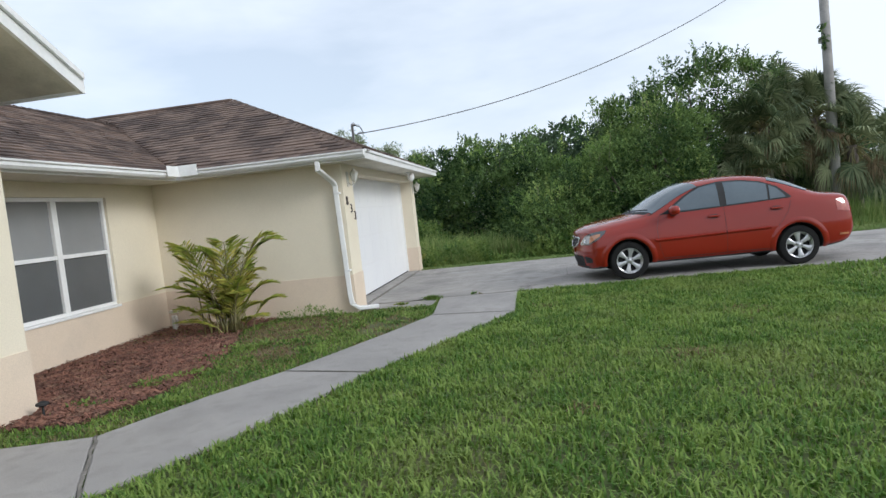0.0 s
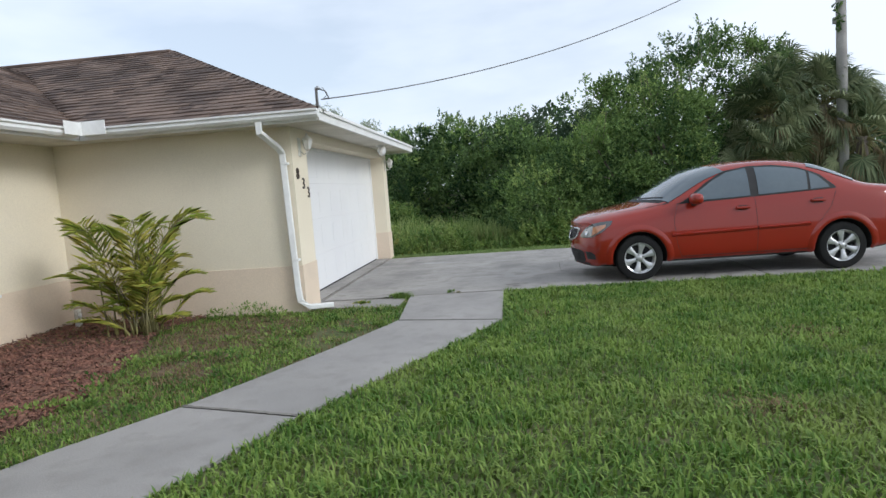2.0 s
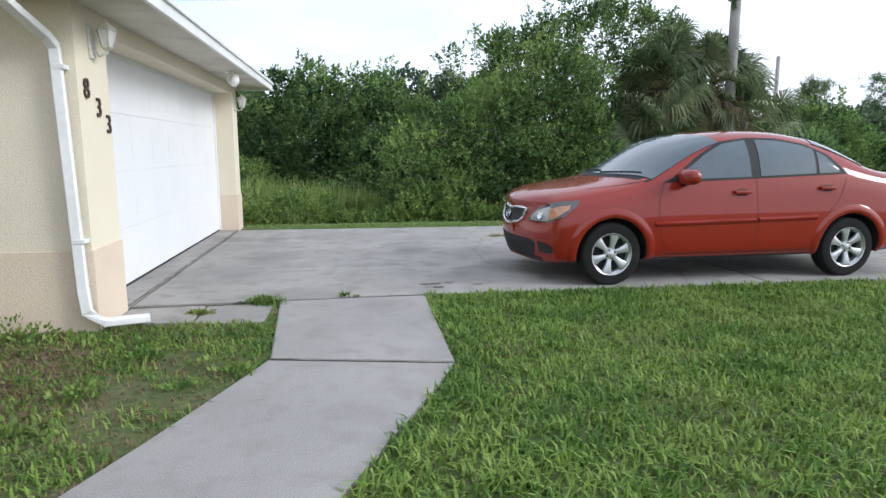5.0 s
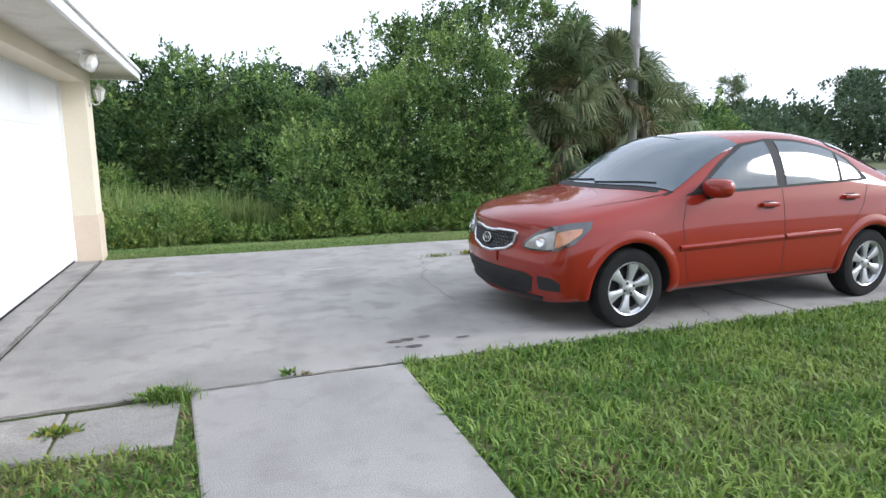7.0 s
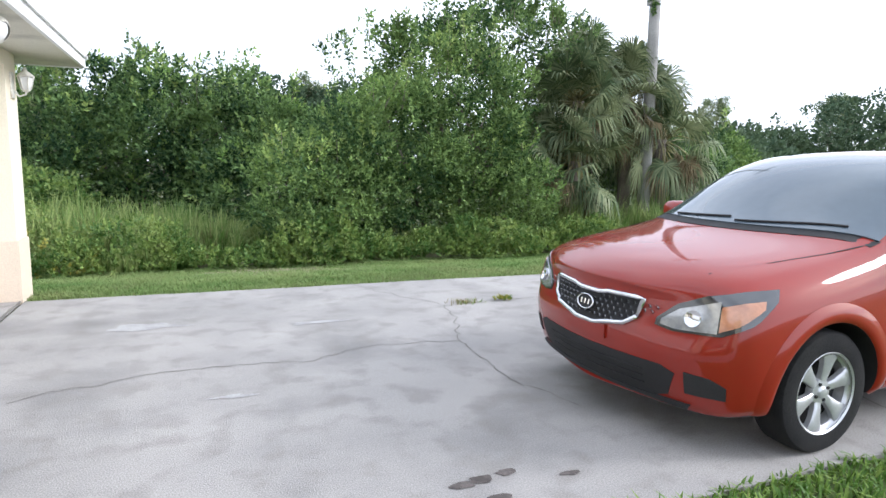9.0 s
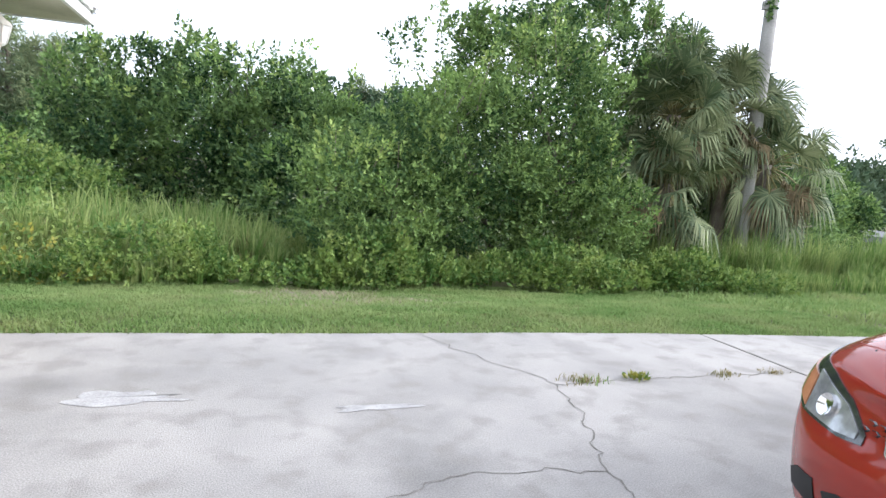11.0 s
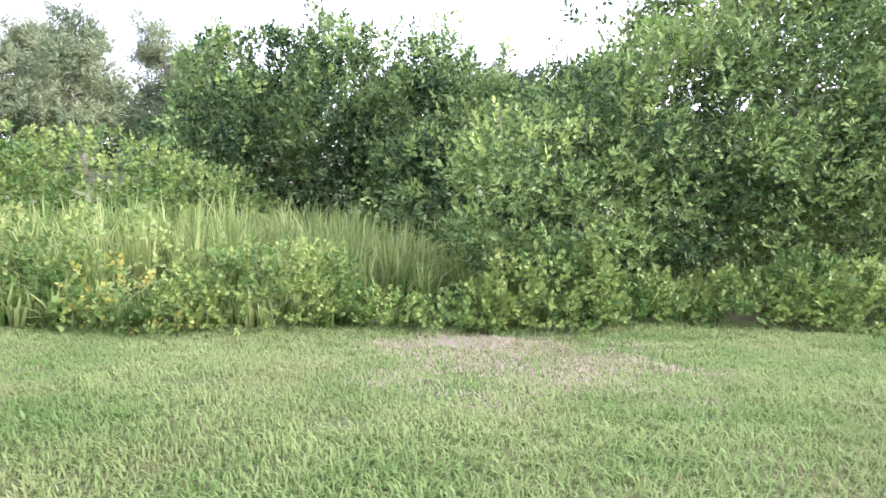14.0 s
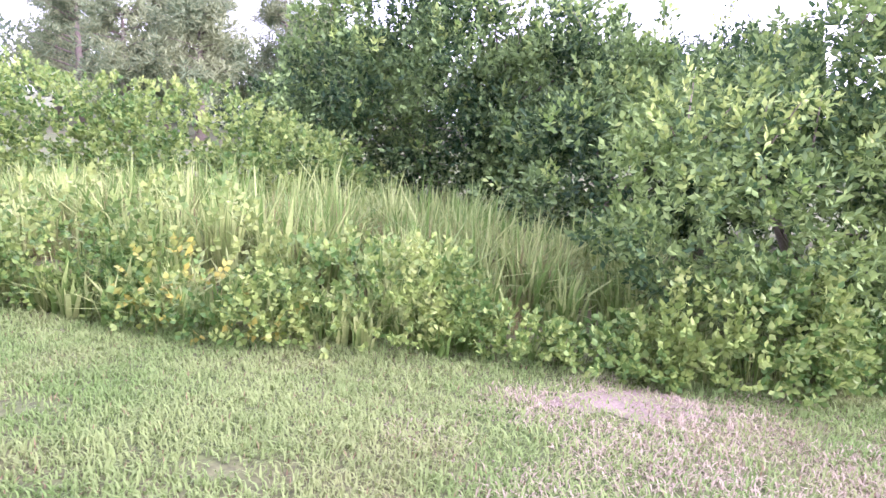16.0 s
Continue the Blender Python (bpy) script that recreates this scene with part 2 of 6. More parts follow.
def mesh_of(name, verts, faces, materials, smooth=False, face_mats=None):
    me = bpy.data.meshes.new(name)
    me.from_pydata([tuple(v) for v in verts], [], [tuple(f) for f in faces])
    for m in materials if isinstance(materials, (list, tuple)) else [materials]:
        me.materials.append(m)
    if smooth:
        me.polygons.foreach_set("use_smooth", [True] * len(me.polygons))
    if face_mats is not None:
        me.polygons.foreach_set("material_index", face_mats)
    me.update()
    return me


def quads_np(name, verts, n, per, faces, material, mat_ids=None):
    """One mesh of n alike loose pieces: verts (n, per, 3) and the faces of one piece, all with the same count of corners."""
    faces = np.array(faces, dtype=np.int32)
    k = faces.shape[1]
    idx = (np.arange(n, dtype=np.int32)[:, None, None] * per + faces[None]).reshape(-1)
    me = bpy.data.meshes.new(name)
    me.vertices.add(n * per)
    me.vertices.foreach_set("co", verts.astype(np.float32).reshape(-1))
    nf = n * faces.shape[0]
    me.loops.add(len(idx))
    me.loops.foreach_set("vertex_index", idx)
    me.polygons.add(nf)
    me.polygons.foreach_set("loop_start", np.arange(nf, dtype=np.int32) * k)
    me.polygons.foreach_set("loop_total", np.full(nf, k, dtype=np.int32))
    for m in material if isinstance(material, (list, tuple)) else [material]:
        me.materials.append(m)
    if mat_ids is not None:
        me.polygons.foreach_set("material_index", np.repeat(mat_ids.astype(np.int32), faces.shape[0]))
    me.update(calc_edges=True)
    me.validate()
    return me


def part(name, data, parent, label=""):
    """A mesh as ONE object under a thing or a part."""
    ob = new(name, data)
    ob.parent = parent
    return tagged(ob, label)


def bm_mesh(name, bm, material, smooth=False):
    me = bpy.data.meshes.new(name)
    bmesh.ops.recalc_face_normals(bm, faces=bm.faces)
    bm.to_mesh(me)
    bm.free()
    me.materials.append(material)
    if smooth:
        me.polygons.foreach_set("use_smooth", [True] * len(me.polygons))
        me.set_sharp_from_angle(angle=radians(38))
    return me


def box_bm(bm, lo, hi, bevel=0.0):
    r = bmesh.ops.create_cube(bm, size=1.0)
    lo, hi = Vector(lo), Vector(hi)
    for v in r["verts"]:
        v.co = Vector([(lo[i] + hi[i]) / 2 + v.co[i] * (hi[i] - lo[i]) for i in range(3)])
    if bevel:
        edges = list({e for v in r["verts"] for e in v.link_edges})
        bmesh.ops.bevel(bm, geom=edges, offset=bevel, segments=2, affect="EDGES", profile=0.6)


def box(name, lo, hi, material, bevel=0.0):
    bm = bmesh.new()
    box_bm(bm, lo, hi, bevel)
    return bm_mesh(name, bm, material)


def prism(name, outline, z0, z1, material, bevel=0.0):
    """A flat-topped slab over an outline in plan."""
    bm = bmesh.new()
    low = [bm.verts.new((x, y, z0)) for x, y in outline]
    top = [bm.verts.new((x, y, z1)) for x, y in outline]
    n = len(outline)
    bm.faces.new(top)
    bm.faces.new(low[::-1])
    for i in range(n):
        bm.faces.new((low[i], low[(i + 1) % n], top[(i + 1) % n], top[i]))
    if bevel:
        edges = [e for e in bm.edges if all(v in top for v in e.verts)]
        bmesh.ops.bevel(bm, geom=edges, offset=bevel, segments=2, affect="EDGES", profile=0.6)
    return bm_mesh(name, bm, material)


def tube(name, points, radii, material, sides=8):
    """A tapered round tube through points, capped."""
    pts = [Vector(p) for p in points]
    if not hasattr(radii, "__len__"):
        radii = [radii] * len(pts)
    verts, faces = [], []
    for i, p in enumerate(pts):
        d = (pts[min(i + 1, len(pts) - 1)] - pts[max(i - 1, 0)]).normalized()
        a = d.cross(Vector((0.31, 0.87, 0.39))).normalized()
        b = d.cross(a)
        for k in range(sides):
            t = 2 * math.pi * k / sides
            verts.append(p + (a * math.cos(t) + b * math.sin(t)) * radii[i])
    for i in range(len(pts) - 1):
        for k in range(sides):
            q = (k + 1) % sides
            faces.append((i * sides + k, i * sides + q, (i + 1) * sides + q, (i + 1) * sides + k))
    faces.append(tuple(range(sides))[::-1])
    faces.append(tuple(range((len(pts) - 1) * sides, len(pts) * sides)))
    return mesh_of(name, verts, faces, material, smooth=True)


def revolve(name, profile, material, sides=24, axis="z"):
    """A turned shape: profile of (radius, along)."""
    verts, faces = [], []
    for r, h in profile:
        for k in range(sides):
            t = 2 * math.pi * k / sides
            c, s = r * math.cos(t), r * math.sin(t)
            verts.append({"z": (c, s, h), "y": (c, h, s), "x": (h, c, s)}[axis])
    for i in range(len(profile) - 1):
        for k in range(sides):
            q = (k + 1) % sides
            faces.append((i * sides + k, i * sides + q, (i + 1) * sides + q, (i + 1) * sides + k))
    me = mesh_of(name, verts, faces, material, smooth=True)
    bm = bmesh.new()
    bm.from_mesh(me)
    bmesh.ops.remove_doubles(bm, verts=bm.verts, dist=1e-5)
    bmesh.ops.recalc_face_normals(bm, faces=bm.faces)
    bm.to_mesh(me)
    bm.free()
    me.set_sharp_from_angle(angle=radians(40))
    return me


def joined(name, meshes, materials=None):
    """Several meshes as one."""
    bm = bmesh.new()
    mats = []
    for me in meshes:
        base = len(bm.faces)
        bm.from_mesh(me)
        m = me.materials[0]
        if m not in mats:
            mats.append(m)
        bm.faces.ensure_lookup_table()
        for f in bm.faces[base:]:
            f.material_index = mats.index(m)
    out = bpy.data.meshes.new(name)
    bm.to_mesh(out)
    bm.free()
    for m in mats:
        out.materials.append(m)
    return out


RNG = np.random.default_rng(7)


def smooth_noise(x, y, scale, seed=0.0):
    return noise.noise(Vector((x * scale, y * scale, seed)))


# ---- ground ----
def ground_z(y):
    """The lawn is level as far as the driveway, then falls into a shallow swale."""
    t = min(max((y - 15.3) / 4.3, 0.0), 1.0)
    return -0.02 - 0.46 * t * t * (3 - 2 * t)


def ground_z_np(y):
    t = np.clip((y - 15.3) / 4.3, 0, 1)
    return -0.02 - 0.46 * t * t * (3 - 2 * t)


gx = sorted({*range(-400, -19, 40), *range(-20, 40, 2), *range(40, 441, 40)})
gy = sorted({*range(-400, -9, 39), *np.arange(-8, 15, 1.0).tolist(), *np.arange(15, 20, 0.25).tolist(), *range(20, 40, 2), *range(40, 441, 40)})
gv = [(x, y, ground_z(y)) for y in gy for x in gx]
gf = [(j * len(gx) + i, j * len(gx) + i + 1, (j + 1) * len(gx) + i + 1, (j + 1) * len(gx) + i) for j in range(len(gy) - 1) for i in range(len(gx) - 1)]
tagged(new("ground", mesh_of("ground", gv, gf, M_SOIL, smooth=True)), "green lawn ground with thin soil showing through", "ground", kind="structure")

# street and driveway
tagged(new("road", prism("road", [(27, -200), (33, -200), (33, 300), (27, 300)], -0.3, 0.0, M_ASPHALT)), "grey asphalt residential street", "road", kind="structure")
DRIVE_NEAR = [(-0.3, 10.36), (2.12, 10.45), (5.44, 10.47), (11.0, 10.47), (17.0, 10.4), (27.0, 9.6)]
DRIVE_FAR = [(-0.3, 15.27), (2.12, 15.22), (4.0, 15.22), (5.44, 15.15), (7.5, 15.0), (11.0, 14.95), (17.0, 14.95), (27.0, 15.8)]


def edge_at(line, x):
    for (x0, y0), (x1, y1) in zip(line, line[1:]):
        if x <= x1:
            return y0 + (y1 - y0) * (x - x0) / (x1 - x0)
    return line[-1][1]


driveway = tagged(new("driveway"), "stained pale concrete driveway with cracks and joints", "driveway", kind="structure")
for a, b in ((-0.29, 5.434), (5.446, 11.0), (11.012, 17.0), (17.012, 26.99)):
    xs = [a + (b - a) * i / 12 for i in range(13)]
    lower = [(x, edge_at(DRIVE_NEAR, x) + 0.02 * smooth_noise(x, 3, 1.7)) for x in xs]
    upper = [(x, edge_at(DRIVE_FAR, x) + 0.02 * smooth_noise(x, 9, 1.9)) for x in xs]
    part("slab", prism("slab", lower + upper[::-1], -0.12, 0.0, M_CONC, 0.012), driveway)
part("garage_apron", prism("garage_apron", [(-0.70, 10.28), (-0.312, 10.28), (-0.312, 15.22), (-0.70, 15.22)], -0.12, 0.012, M_CONC, 0.012), driveway)
part("side_pad", prism("side_pad", [(-0.28, 9.86), (0.30, 9.80), (0.29, 10.33), (-0.28, 10.30)], -0.12, -0.004, M_CONC, 0.012), driveway)
part("side_pad", prism("side_pad", [(0.315, 9.79), (0.83, 9.78), (0.84, 10.37), (0.305, 10.335)], -0.12, -0.012, M_CONC, 0.012), driveway)

# front walk, slab by slab
walkway = tagged(new("walkway"), "weathered grey concrete front walk in angled slabs", "walkway", kind="structure")
WALK = [
    [(0.88, 10.41), (0.99, 8.88), (2.10, 8.67), (2.11, 10.43)],
    [(0.98, 8.86), (0.83, 8.42), (0.60, 7.82), (0.26, 7.02), (-0.07, 6.34), (0.86, 6.07), (1.02, 6.40), (1.42, 7.20), (1.97, 8.36), (2.09, 8.65)],
    [(-0.08, 6.315), (-0.50, 5.59), (-0.91, 4.75), (-0.22, 3.68), (0.15, 4.30), (0.56, 5.28), (0.85, 6.045)],
    [(-0.925, 4.73), (-1.75, 4.55), (-1.90, 3.15), (-0.95, 3.12), (-0.24, 3.66)],
]
for outline in WALK:
    part("slab", prism("slab", outline, -0.12, 0.0, M_WALK, 0.014), walkway)


def ribbon(name, pts, width, z, material, wobble=0.03, seed=1.0):
    """A thin irregular line on the ground, such as a crack."""
    dense = []
    for (x0, y0), (x1, y1) in zip(pts, pts[1:]):
        n = max(2, int(math.hypot(x1 - x0, y1 - y0) / 0.05))
        dense += [(x0 + (x1 - x0) * i / n, y0 + (y1 - y0) * i / n) for i in range(n)]
    dense.append(pts[-1])
    dense = [(x + wobble * (smooth_noise(x, y, 6, seed) + 0.8 * smooth_noise(x, y, 17, seed + 2)), y + wobble * (smooth_noise(x, y, 6, seed + 5) + 0.8 * smooth_noise(x, y, 17, seed + 7))) for x, y in dense]
    verts, faces = [], []
    for i, (x, y) in enumerate(dense):
        x0, y0 = dense[max(i - 1, 0)]
        x1, y1 = dense[min(i + 1, len(dense) - 1)]
        d = math.hypot(x1 - x0, y1 - y0) or 1
        w = width * (0.55 + 0.9 * abs(smooth_noise(x, y, 11, seed + 9)))
        nx, ny = -(y1 - y0) / d * w / 2, (x1 - x0) / d * w / 2
        verts += [(x + nx, y + ny, z), (x - nx, y - ny, z)]
        if i:
            faces.append((2 * i - 2, 2 * i - 1, 2 * i + 1, 2 * i))
    return mesh_of(name, verts, faces, material)


def blob_outline(cx, cy, rx, ry, seed, n=28, rough=0.45):
    return [(cx + rx * math.cos(t) * (1 + rough * noise.noise(Vector((math.cos(t) * 1.7, math.sin(t) * 1.7, seed)))),
             cy + ry * math.sin(t) * (1 + rough * noise.noise(Vector((math.cos(t) * 1.7, math.sin(t) * 1.7, seed + 4))))) for t in (2 * math.pi * k / n for k in range(n))]


def flat_blob(name, cx, cy, rx, ry, z, material, seed, rough=0.45):
    out = blob_outline(cx, cy, rx, ry, seed, rough=rough)
    return mesh_of(name, [(x, y, z) for x, y in out], [tuple(range(len(out)))], material)


for pts, width in (([(2.74, 15.22), (2.92, 14.75), (3.34, 13.96)], 0.008), ([(3.34, 13.96), (3.24, 13.7), (3.28, 13.5), (3.15, 13.28), (3.00, 12.83), (2.99, 12.42), (2.95, 12.0), (3.15, 11.4)], 0.009),
                   ([(3.34, 13.96), (3.95, 14.0), (4.6, 14.03), (5.43, 14.05)], 0.010), ([(3.00, 12.83), (2.32, 12.92), (1.85, 12.72), (1.0, 12.78), (0.2, 12.5)], 0.007),
                   ([(4.62, 10.5), (4.9, 11.2), (5.4, 11.6)], 0.010)):
    part("crack", ribbon("crack", pts, width * 1.35, 0.0025, M_CRACK, 0.05), driveway, "dark hairline crack")
part("joint_dirt", ribbon("joint_dirt", [(-0.305, 10.3), (-0.303, 15.35)], 0.035, 0.0145, M_CRACK, 0.012), driveway)
part("joint_dirt", ribbon("joint_dirt", [(-0.25, 10.33), (0.86, 10.385), (2.12, 10.45)], 0.03, 0.003, M_CRACK, 0.02), driveway)
part("joint_dirt", ribbon("joint_dirt", [(5.44, 10.5), (5.44, 15.0)], 0.022, 0.003, M_CRACK, 0.012), driveway)
for line in ([(0.99, 8.87), (2.09, 8.66)], [(-0.07, 6.33), (0.85, 6.06)], [(-0.91, 4.74), (-0.23, 3.67)]):
    part("joint_dirt", ribbon("joint_dirt", line, 0.035, 0.003, M_CRACK, 0.014), walkway)
for i, (x, y, rx, ry) in enumerate(((2.18, 10.86, 0.06, 0.03), (2.27, 10.88, 0.05, 0.035), (2.40, 10.90, 0.05, 0.025), (2.27, 10.72, 0.055, 0.025), (2.66, 10.80, 0.05, 0.018), (2.16, 10.74, 0.02, 0.012))):
    tagged(new("oil_spot", flat_blob("oil_spot", x, y, rx, ry, 0.004, M_OIL, i * 3.1)), "small dark oil drip on the concrete", "stain", "oil drips", "structure")
for i, (x, y, rx, ry) in enumerate(((0.86, 13.95, 0.30, 0.10), (2.05, 13.70, 0.26, 0.04), (1.35, 12.2, 0.10, 0.03))):
    tagged(new("paint_spill", flat_blob("paint_spill", x, y, rx, ry, 0.003, M_PALE, 20 + i * 2.3, 1.1)), "pale worn patch on the concrete", "stain", "pale patches", "structure")
for i, (x, y, rx, ry) in enumerate(((2.1, 18.75, 1.15, 0.42), (-0.75, 8.55, 0.7, 0.6), (-1.0, 9.2, 0.5, 0.3), (-0.55, 7.3, 0.35, 0.45), (-0.95, 6.4, 0.3, 0.5))):
    grit = M_BARE if y > 12 else M_BED_BARE
    size = 0.6 if y > 12 else 1.0
    out = blob_outline(x, y, rx * size, ry * size, 40 + i * 1.7, rough=1.6)
    me = mesh_of("bare_patch", [(px, py, ground_z(py) + 0.006) for px, py in out] + [(x, y, ground_z(y) + 0.008)], [(k, (k + 1) % len(out), len(out)) for k in range(len(out))], grit)
    tagged(new("bare_patch", me), "bare pinkish patch of dry thatch in the grass" if y > 12 else "bare brown patch of dead thatch beside the bed", "bare soil", "bare patches", "structure")
MULCH = [(-3.32, 5.0), (-2.0, 5.0), (-1.35, 5.0), (-1.05, 5.6), (-1.0, 6.6), (-1.25, 7.6), (-1.55, 8.3), (-1.75, 9.0), (-1.6, 9.4), (-1.5, 9.70), (-3.32, 9.70)]
tagged(new("mulch_bed", prism("mulch_bed", MULCH, -0.1, 0.0, M_MULCH_BED, 0.0)), "reddish brown mulch bed along the house wall", "flower bed", kind="structure")

# ---- house ----
EAVE, FASCIA = 2.255, 0.095
XF, XD = -0.30, -0.58          # pilaster face and garage door
YS, YN = 9.72, 15.60           # garage side walls
XW = -3.36                     # wall with the window
house = tagged(new("house"), "cream stucco bungalow with a brown shingle hip roof and white trim", "house")
BAND = 0.56


def wall(name, lo, hi, band=True, grow=(1, 1, 1, 1)):
    """An upright wall with its darker lower band, as one mesh."""
    hi2 = (hi[0], hi[1], EAVE + 0.1) if hi[2] is None else hi
    if not band:
        return part(name, box(name, lo, hi2, M_STUCCO), house)
    a = box(name, (lo[0], lo[1], BAND), hi2, M_STUCCO)
    g = [0.012 * k for k in grow]
    b = box(name, (lo[0] - g[0], lo[1] - g[1], -0.15), (hi2[0] + g[2], hi2[1] + g[3], BAND), M_STUCCO_LOW)
    return part(name, joined(name, [a, b]), house)


wall("side_wall", (XW - 0.2, YS, 0), (XD - 0.1, YS + 0.2, None), grow=(0, 1, 0, 0))
wall("pilaster", (XD - 0.1, YS, 0), (XF, 10.27, None), grow=(0, 1, 1, 0))
wall("pilaster", (XD - 0.1, 15.22, 0), (XF, YN, None), grow=(0, 0, 1, 1))
wall("side_wall", (-9.0, YN - 0.2, 0), (XD - 0.1, YN, None), grow=(0, 0, 0, 1))
part("door_lintel", box("door_lintel", (XD - 0.1, 10.27, 2.10), (XF, 15.22, EAVE + 0.1), M_STUCCO), house)
part("back_wall", box("back_wall", (-9.0, 5.5, -0.15), (-8.8, YN - 0.2, EAVE + 0.1), M_STUCCO), house)
# window wall, in pieces round the opening
WY0, WY1, WZ0, WZ1 = 6.73, 8.61, 0.53, 2.05
for lo, hi, m in (((XW - 0.2, 5.3, BAND), (XW, WY0, EAVE + 0.1), M_STUCCO), ((XW - 0.2, WY1, BAND), (XW, YS, EAVE + 0.1), M_STUCCO),
                  ((XW - 0.2, WY0, WZ1), (XW, WY1, EAVE + 0.1), M_STUCCO), ((XW - 0.212, 5.3, -0.15), (XW + 0.012, WY0, BAND), M_STUCCO_LOW),
                  ((XW - 0.212, WY1, -0.15), (XW + 0.012, YS - 0.012, BAND), M_STUCCO_LOW), ((XW - 0.212, WY0, -0.15), (XW + 0.012, WY1, WZ0), M_STUCCO_LOW)):
    part("window_wall", box("window_wall", lo, hi, m), house)
# entry block
wall("entry_wall", (-6.0, 1.6, 0), (-2.01, 5.44, 2.9))

window = part("window", joined("window_sill", [box("s", (XW - 0.14, WY0, WZ0 - 0.004), (XW + 0.03, WY1, WZ0 + 0.03), M_WHITE, 0.006)]), house, "white-framed window with grey screens and pale blinds")
WXI = XW - 0.09
for name, lo, hi in (("frame", (WXI, WY0, WZ0 + 0.03), (WXI + 0.05, WY0 + 0.05, WZ1)), ("frame", (WXI, WY1 - 0.05, WZ0 + 0.03), (WXI + 0.05, WY1, WZ1)),
                     ("frame", (WXI, WY0 + 0.05, WZ1 - 0.05), (WXI + 0.05, WY1 - 0.05, WZ1)), ("frame", (WXI, WY0 + 0.05, WZ0 + 0.03), (WXI + 0.05, WY1 - 0.05, WZ0 + 0.075)),
                     ("mullion", (WXI, 7.625, WZ0 + 0.075), (WXI + 0.055, 7.715, WZ1 - 0.05)), ("rail", (WXI + 0.005, WY0 + 0.05, 1.275), (WXI + 0.05, 7.625, 1.325)),
                     ("rail", (WXI + 0.005, 7.715, 1.275), (WXI + 0.05, WY1 - 0.05, 1.325))):
    part(name, box(name, lo, hi, M_WHITE, 0.006), window)
for y0, y1 in ((WY0 + 0.05, 7.625), (7.715, WY1 - 0.05)):
    part("pane", box("pane", (WXI + 0.012, y0, WZ0 + 0.075), (WXI + 0.018, y1, 1.275), M_GLASS_DARK), window, "dark insect-screened pane")
    part("pane", box("pane", (WXI + 0.004, y0, 1.325), (WXI + 0.010, y1, WZ1 - 0.05), M_BLIND), window, "pane with a pale blind behind it")
part("room_backing", box("room_backing", (XW - 0.22, WY0, WZ0), (XW - 0.2, WY1, WZ1), M_BLACK), window)

# sectional garage door: four rows of raised panels
garage_door = part("garage_door", box("door_core", (XD - 0.07, 10.26, 0.012), (XD - 0.02, 15.23, 2.11), M_DOOR), house, "closed white sectional steel garage door")
for r in range(4):
    z0 = 0.018 + r * 0.521
    part("door_section", box("door_section", (XD - 0.02, 10.272, z0), (XD, 15.218, z0 + 0.5195), M_DOOR, 0.003), garage_door)
    for c in range(8):
        y0 = 10.33 + c * 0.61
        part("raised_panel", box("raised_panel", (XD - 0.001, y0, z0 + 0.09), (XD + 0.0018, y0 + 0.5, z0 + 0.425), M_DOOR, 0.0015), garage_door)
part("bottom_seal", box("bottom_seal", (XD - 0.05, 10.272, 0.012), (XD + 0.006, 15.218, 0.03), M_BLACK), garage_door, "dark rubber bottom seal")
part("door_stop", box("door_stop", (XD + 0.001, 10.272, 2.07), (XD + 0.03, 15.218, 2.099), M_WHITE), house)
part("door_stop", box("door_stop", (XD + 0.001, 15.18, 0.02), (XD + 0.03, 15.218, 2.069), M_WHITE), house)

# roofs
RIDGE_Y, EX, EYS, EYN = 12.78, 0.18, 9.32, 16.24
PITCH = 0.484
ZE = EAVE + FASCIA
RX = EX - (EYN - EYS) / 2
RZ = ZE + PITCH * (EYN - EYS) / 2
WX_EAVE, WX_RIDGE = -2.70, -5.62
WZ_RIDGE = ZE + PITCH * (WX_EAVE - WX_RIDGE)


def shingles(name, corners, up, seed):
    """Courses of tabs on one roof plane: corners in order round it, the first two being the eave; up points up the slope."""
    o = Vector(corners[0])
    u = (Vector(corners[1]) - o).normalized()
    v = Vector(up).normalized()
    n = u.cross(v).normalized()
    if n.z < 0:
        n = -n
    flat = [((Vector(c) - o).dot(u), (Vector(c) - o).dot(v)) for c in corners]
    rnd = random.Random(seed)
    top = max(b for a, b in flat)
    verts, faces = [], []

    def span_at(h):
        xs = []
        for (a0, b0), (a1, b1) in zip(flat, flat[1:] + flat[:1]):
            if (b0 - h) * (b1 - h) <= 0 and b0 != b1:
                xs.append(a0 + (a1 - a0) * (h - b0) / (b1 - b0))
        return (min(xs), max(xs)) if len(xs) > 1 else None

    course, h, k = 0.14, 0.0, 0
    while h < top - 0.02:
        h1 = min(h + course, top)
        s0, s1 = span_at(h + 0.001), span_at(h1 - 0.001)
        if not s0 or not s1:
            break
        a0, a1 = s0
        b0, b1 = s1
        x = a0 - rnd.random() * 0.3
        while x < a1:
            w = rnd.choice((0.12, 0.16, 0.22, 0.30))
            p, q = max(x, a0), min(x + w - 0.006, a1)
            if q - p > 0.02:
                pt, qt = min(max(p, b0), b1), max(min(q, b1), b0)
                lift = 0.012 + rnd.random() * 0.014
                base = len(verts)
                for a, b, e in ((p, h, lift), (q, h, lift), (qt, h1 + 0.01, 0.004), (pt, h1 + 0.01, 0.004), (p, h, 0.0), (q, h, 0.0)):
                    verts.append(o + u * a + v * b + n * e)
                faces += [(base, base + 1, base + 2, base + 3), (base + 4, base + 5, base + 1, base)]
            x += w
        h, k = h1, k + 1
    return mesh_of(name, verts, faces, M_SHINGLE)


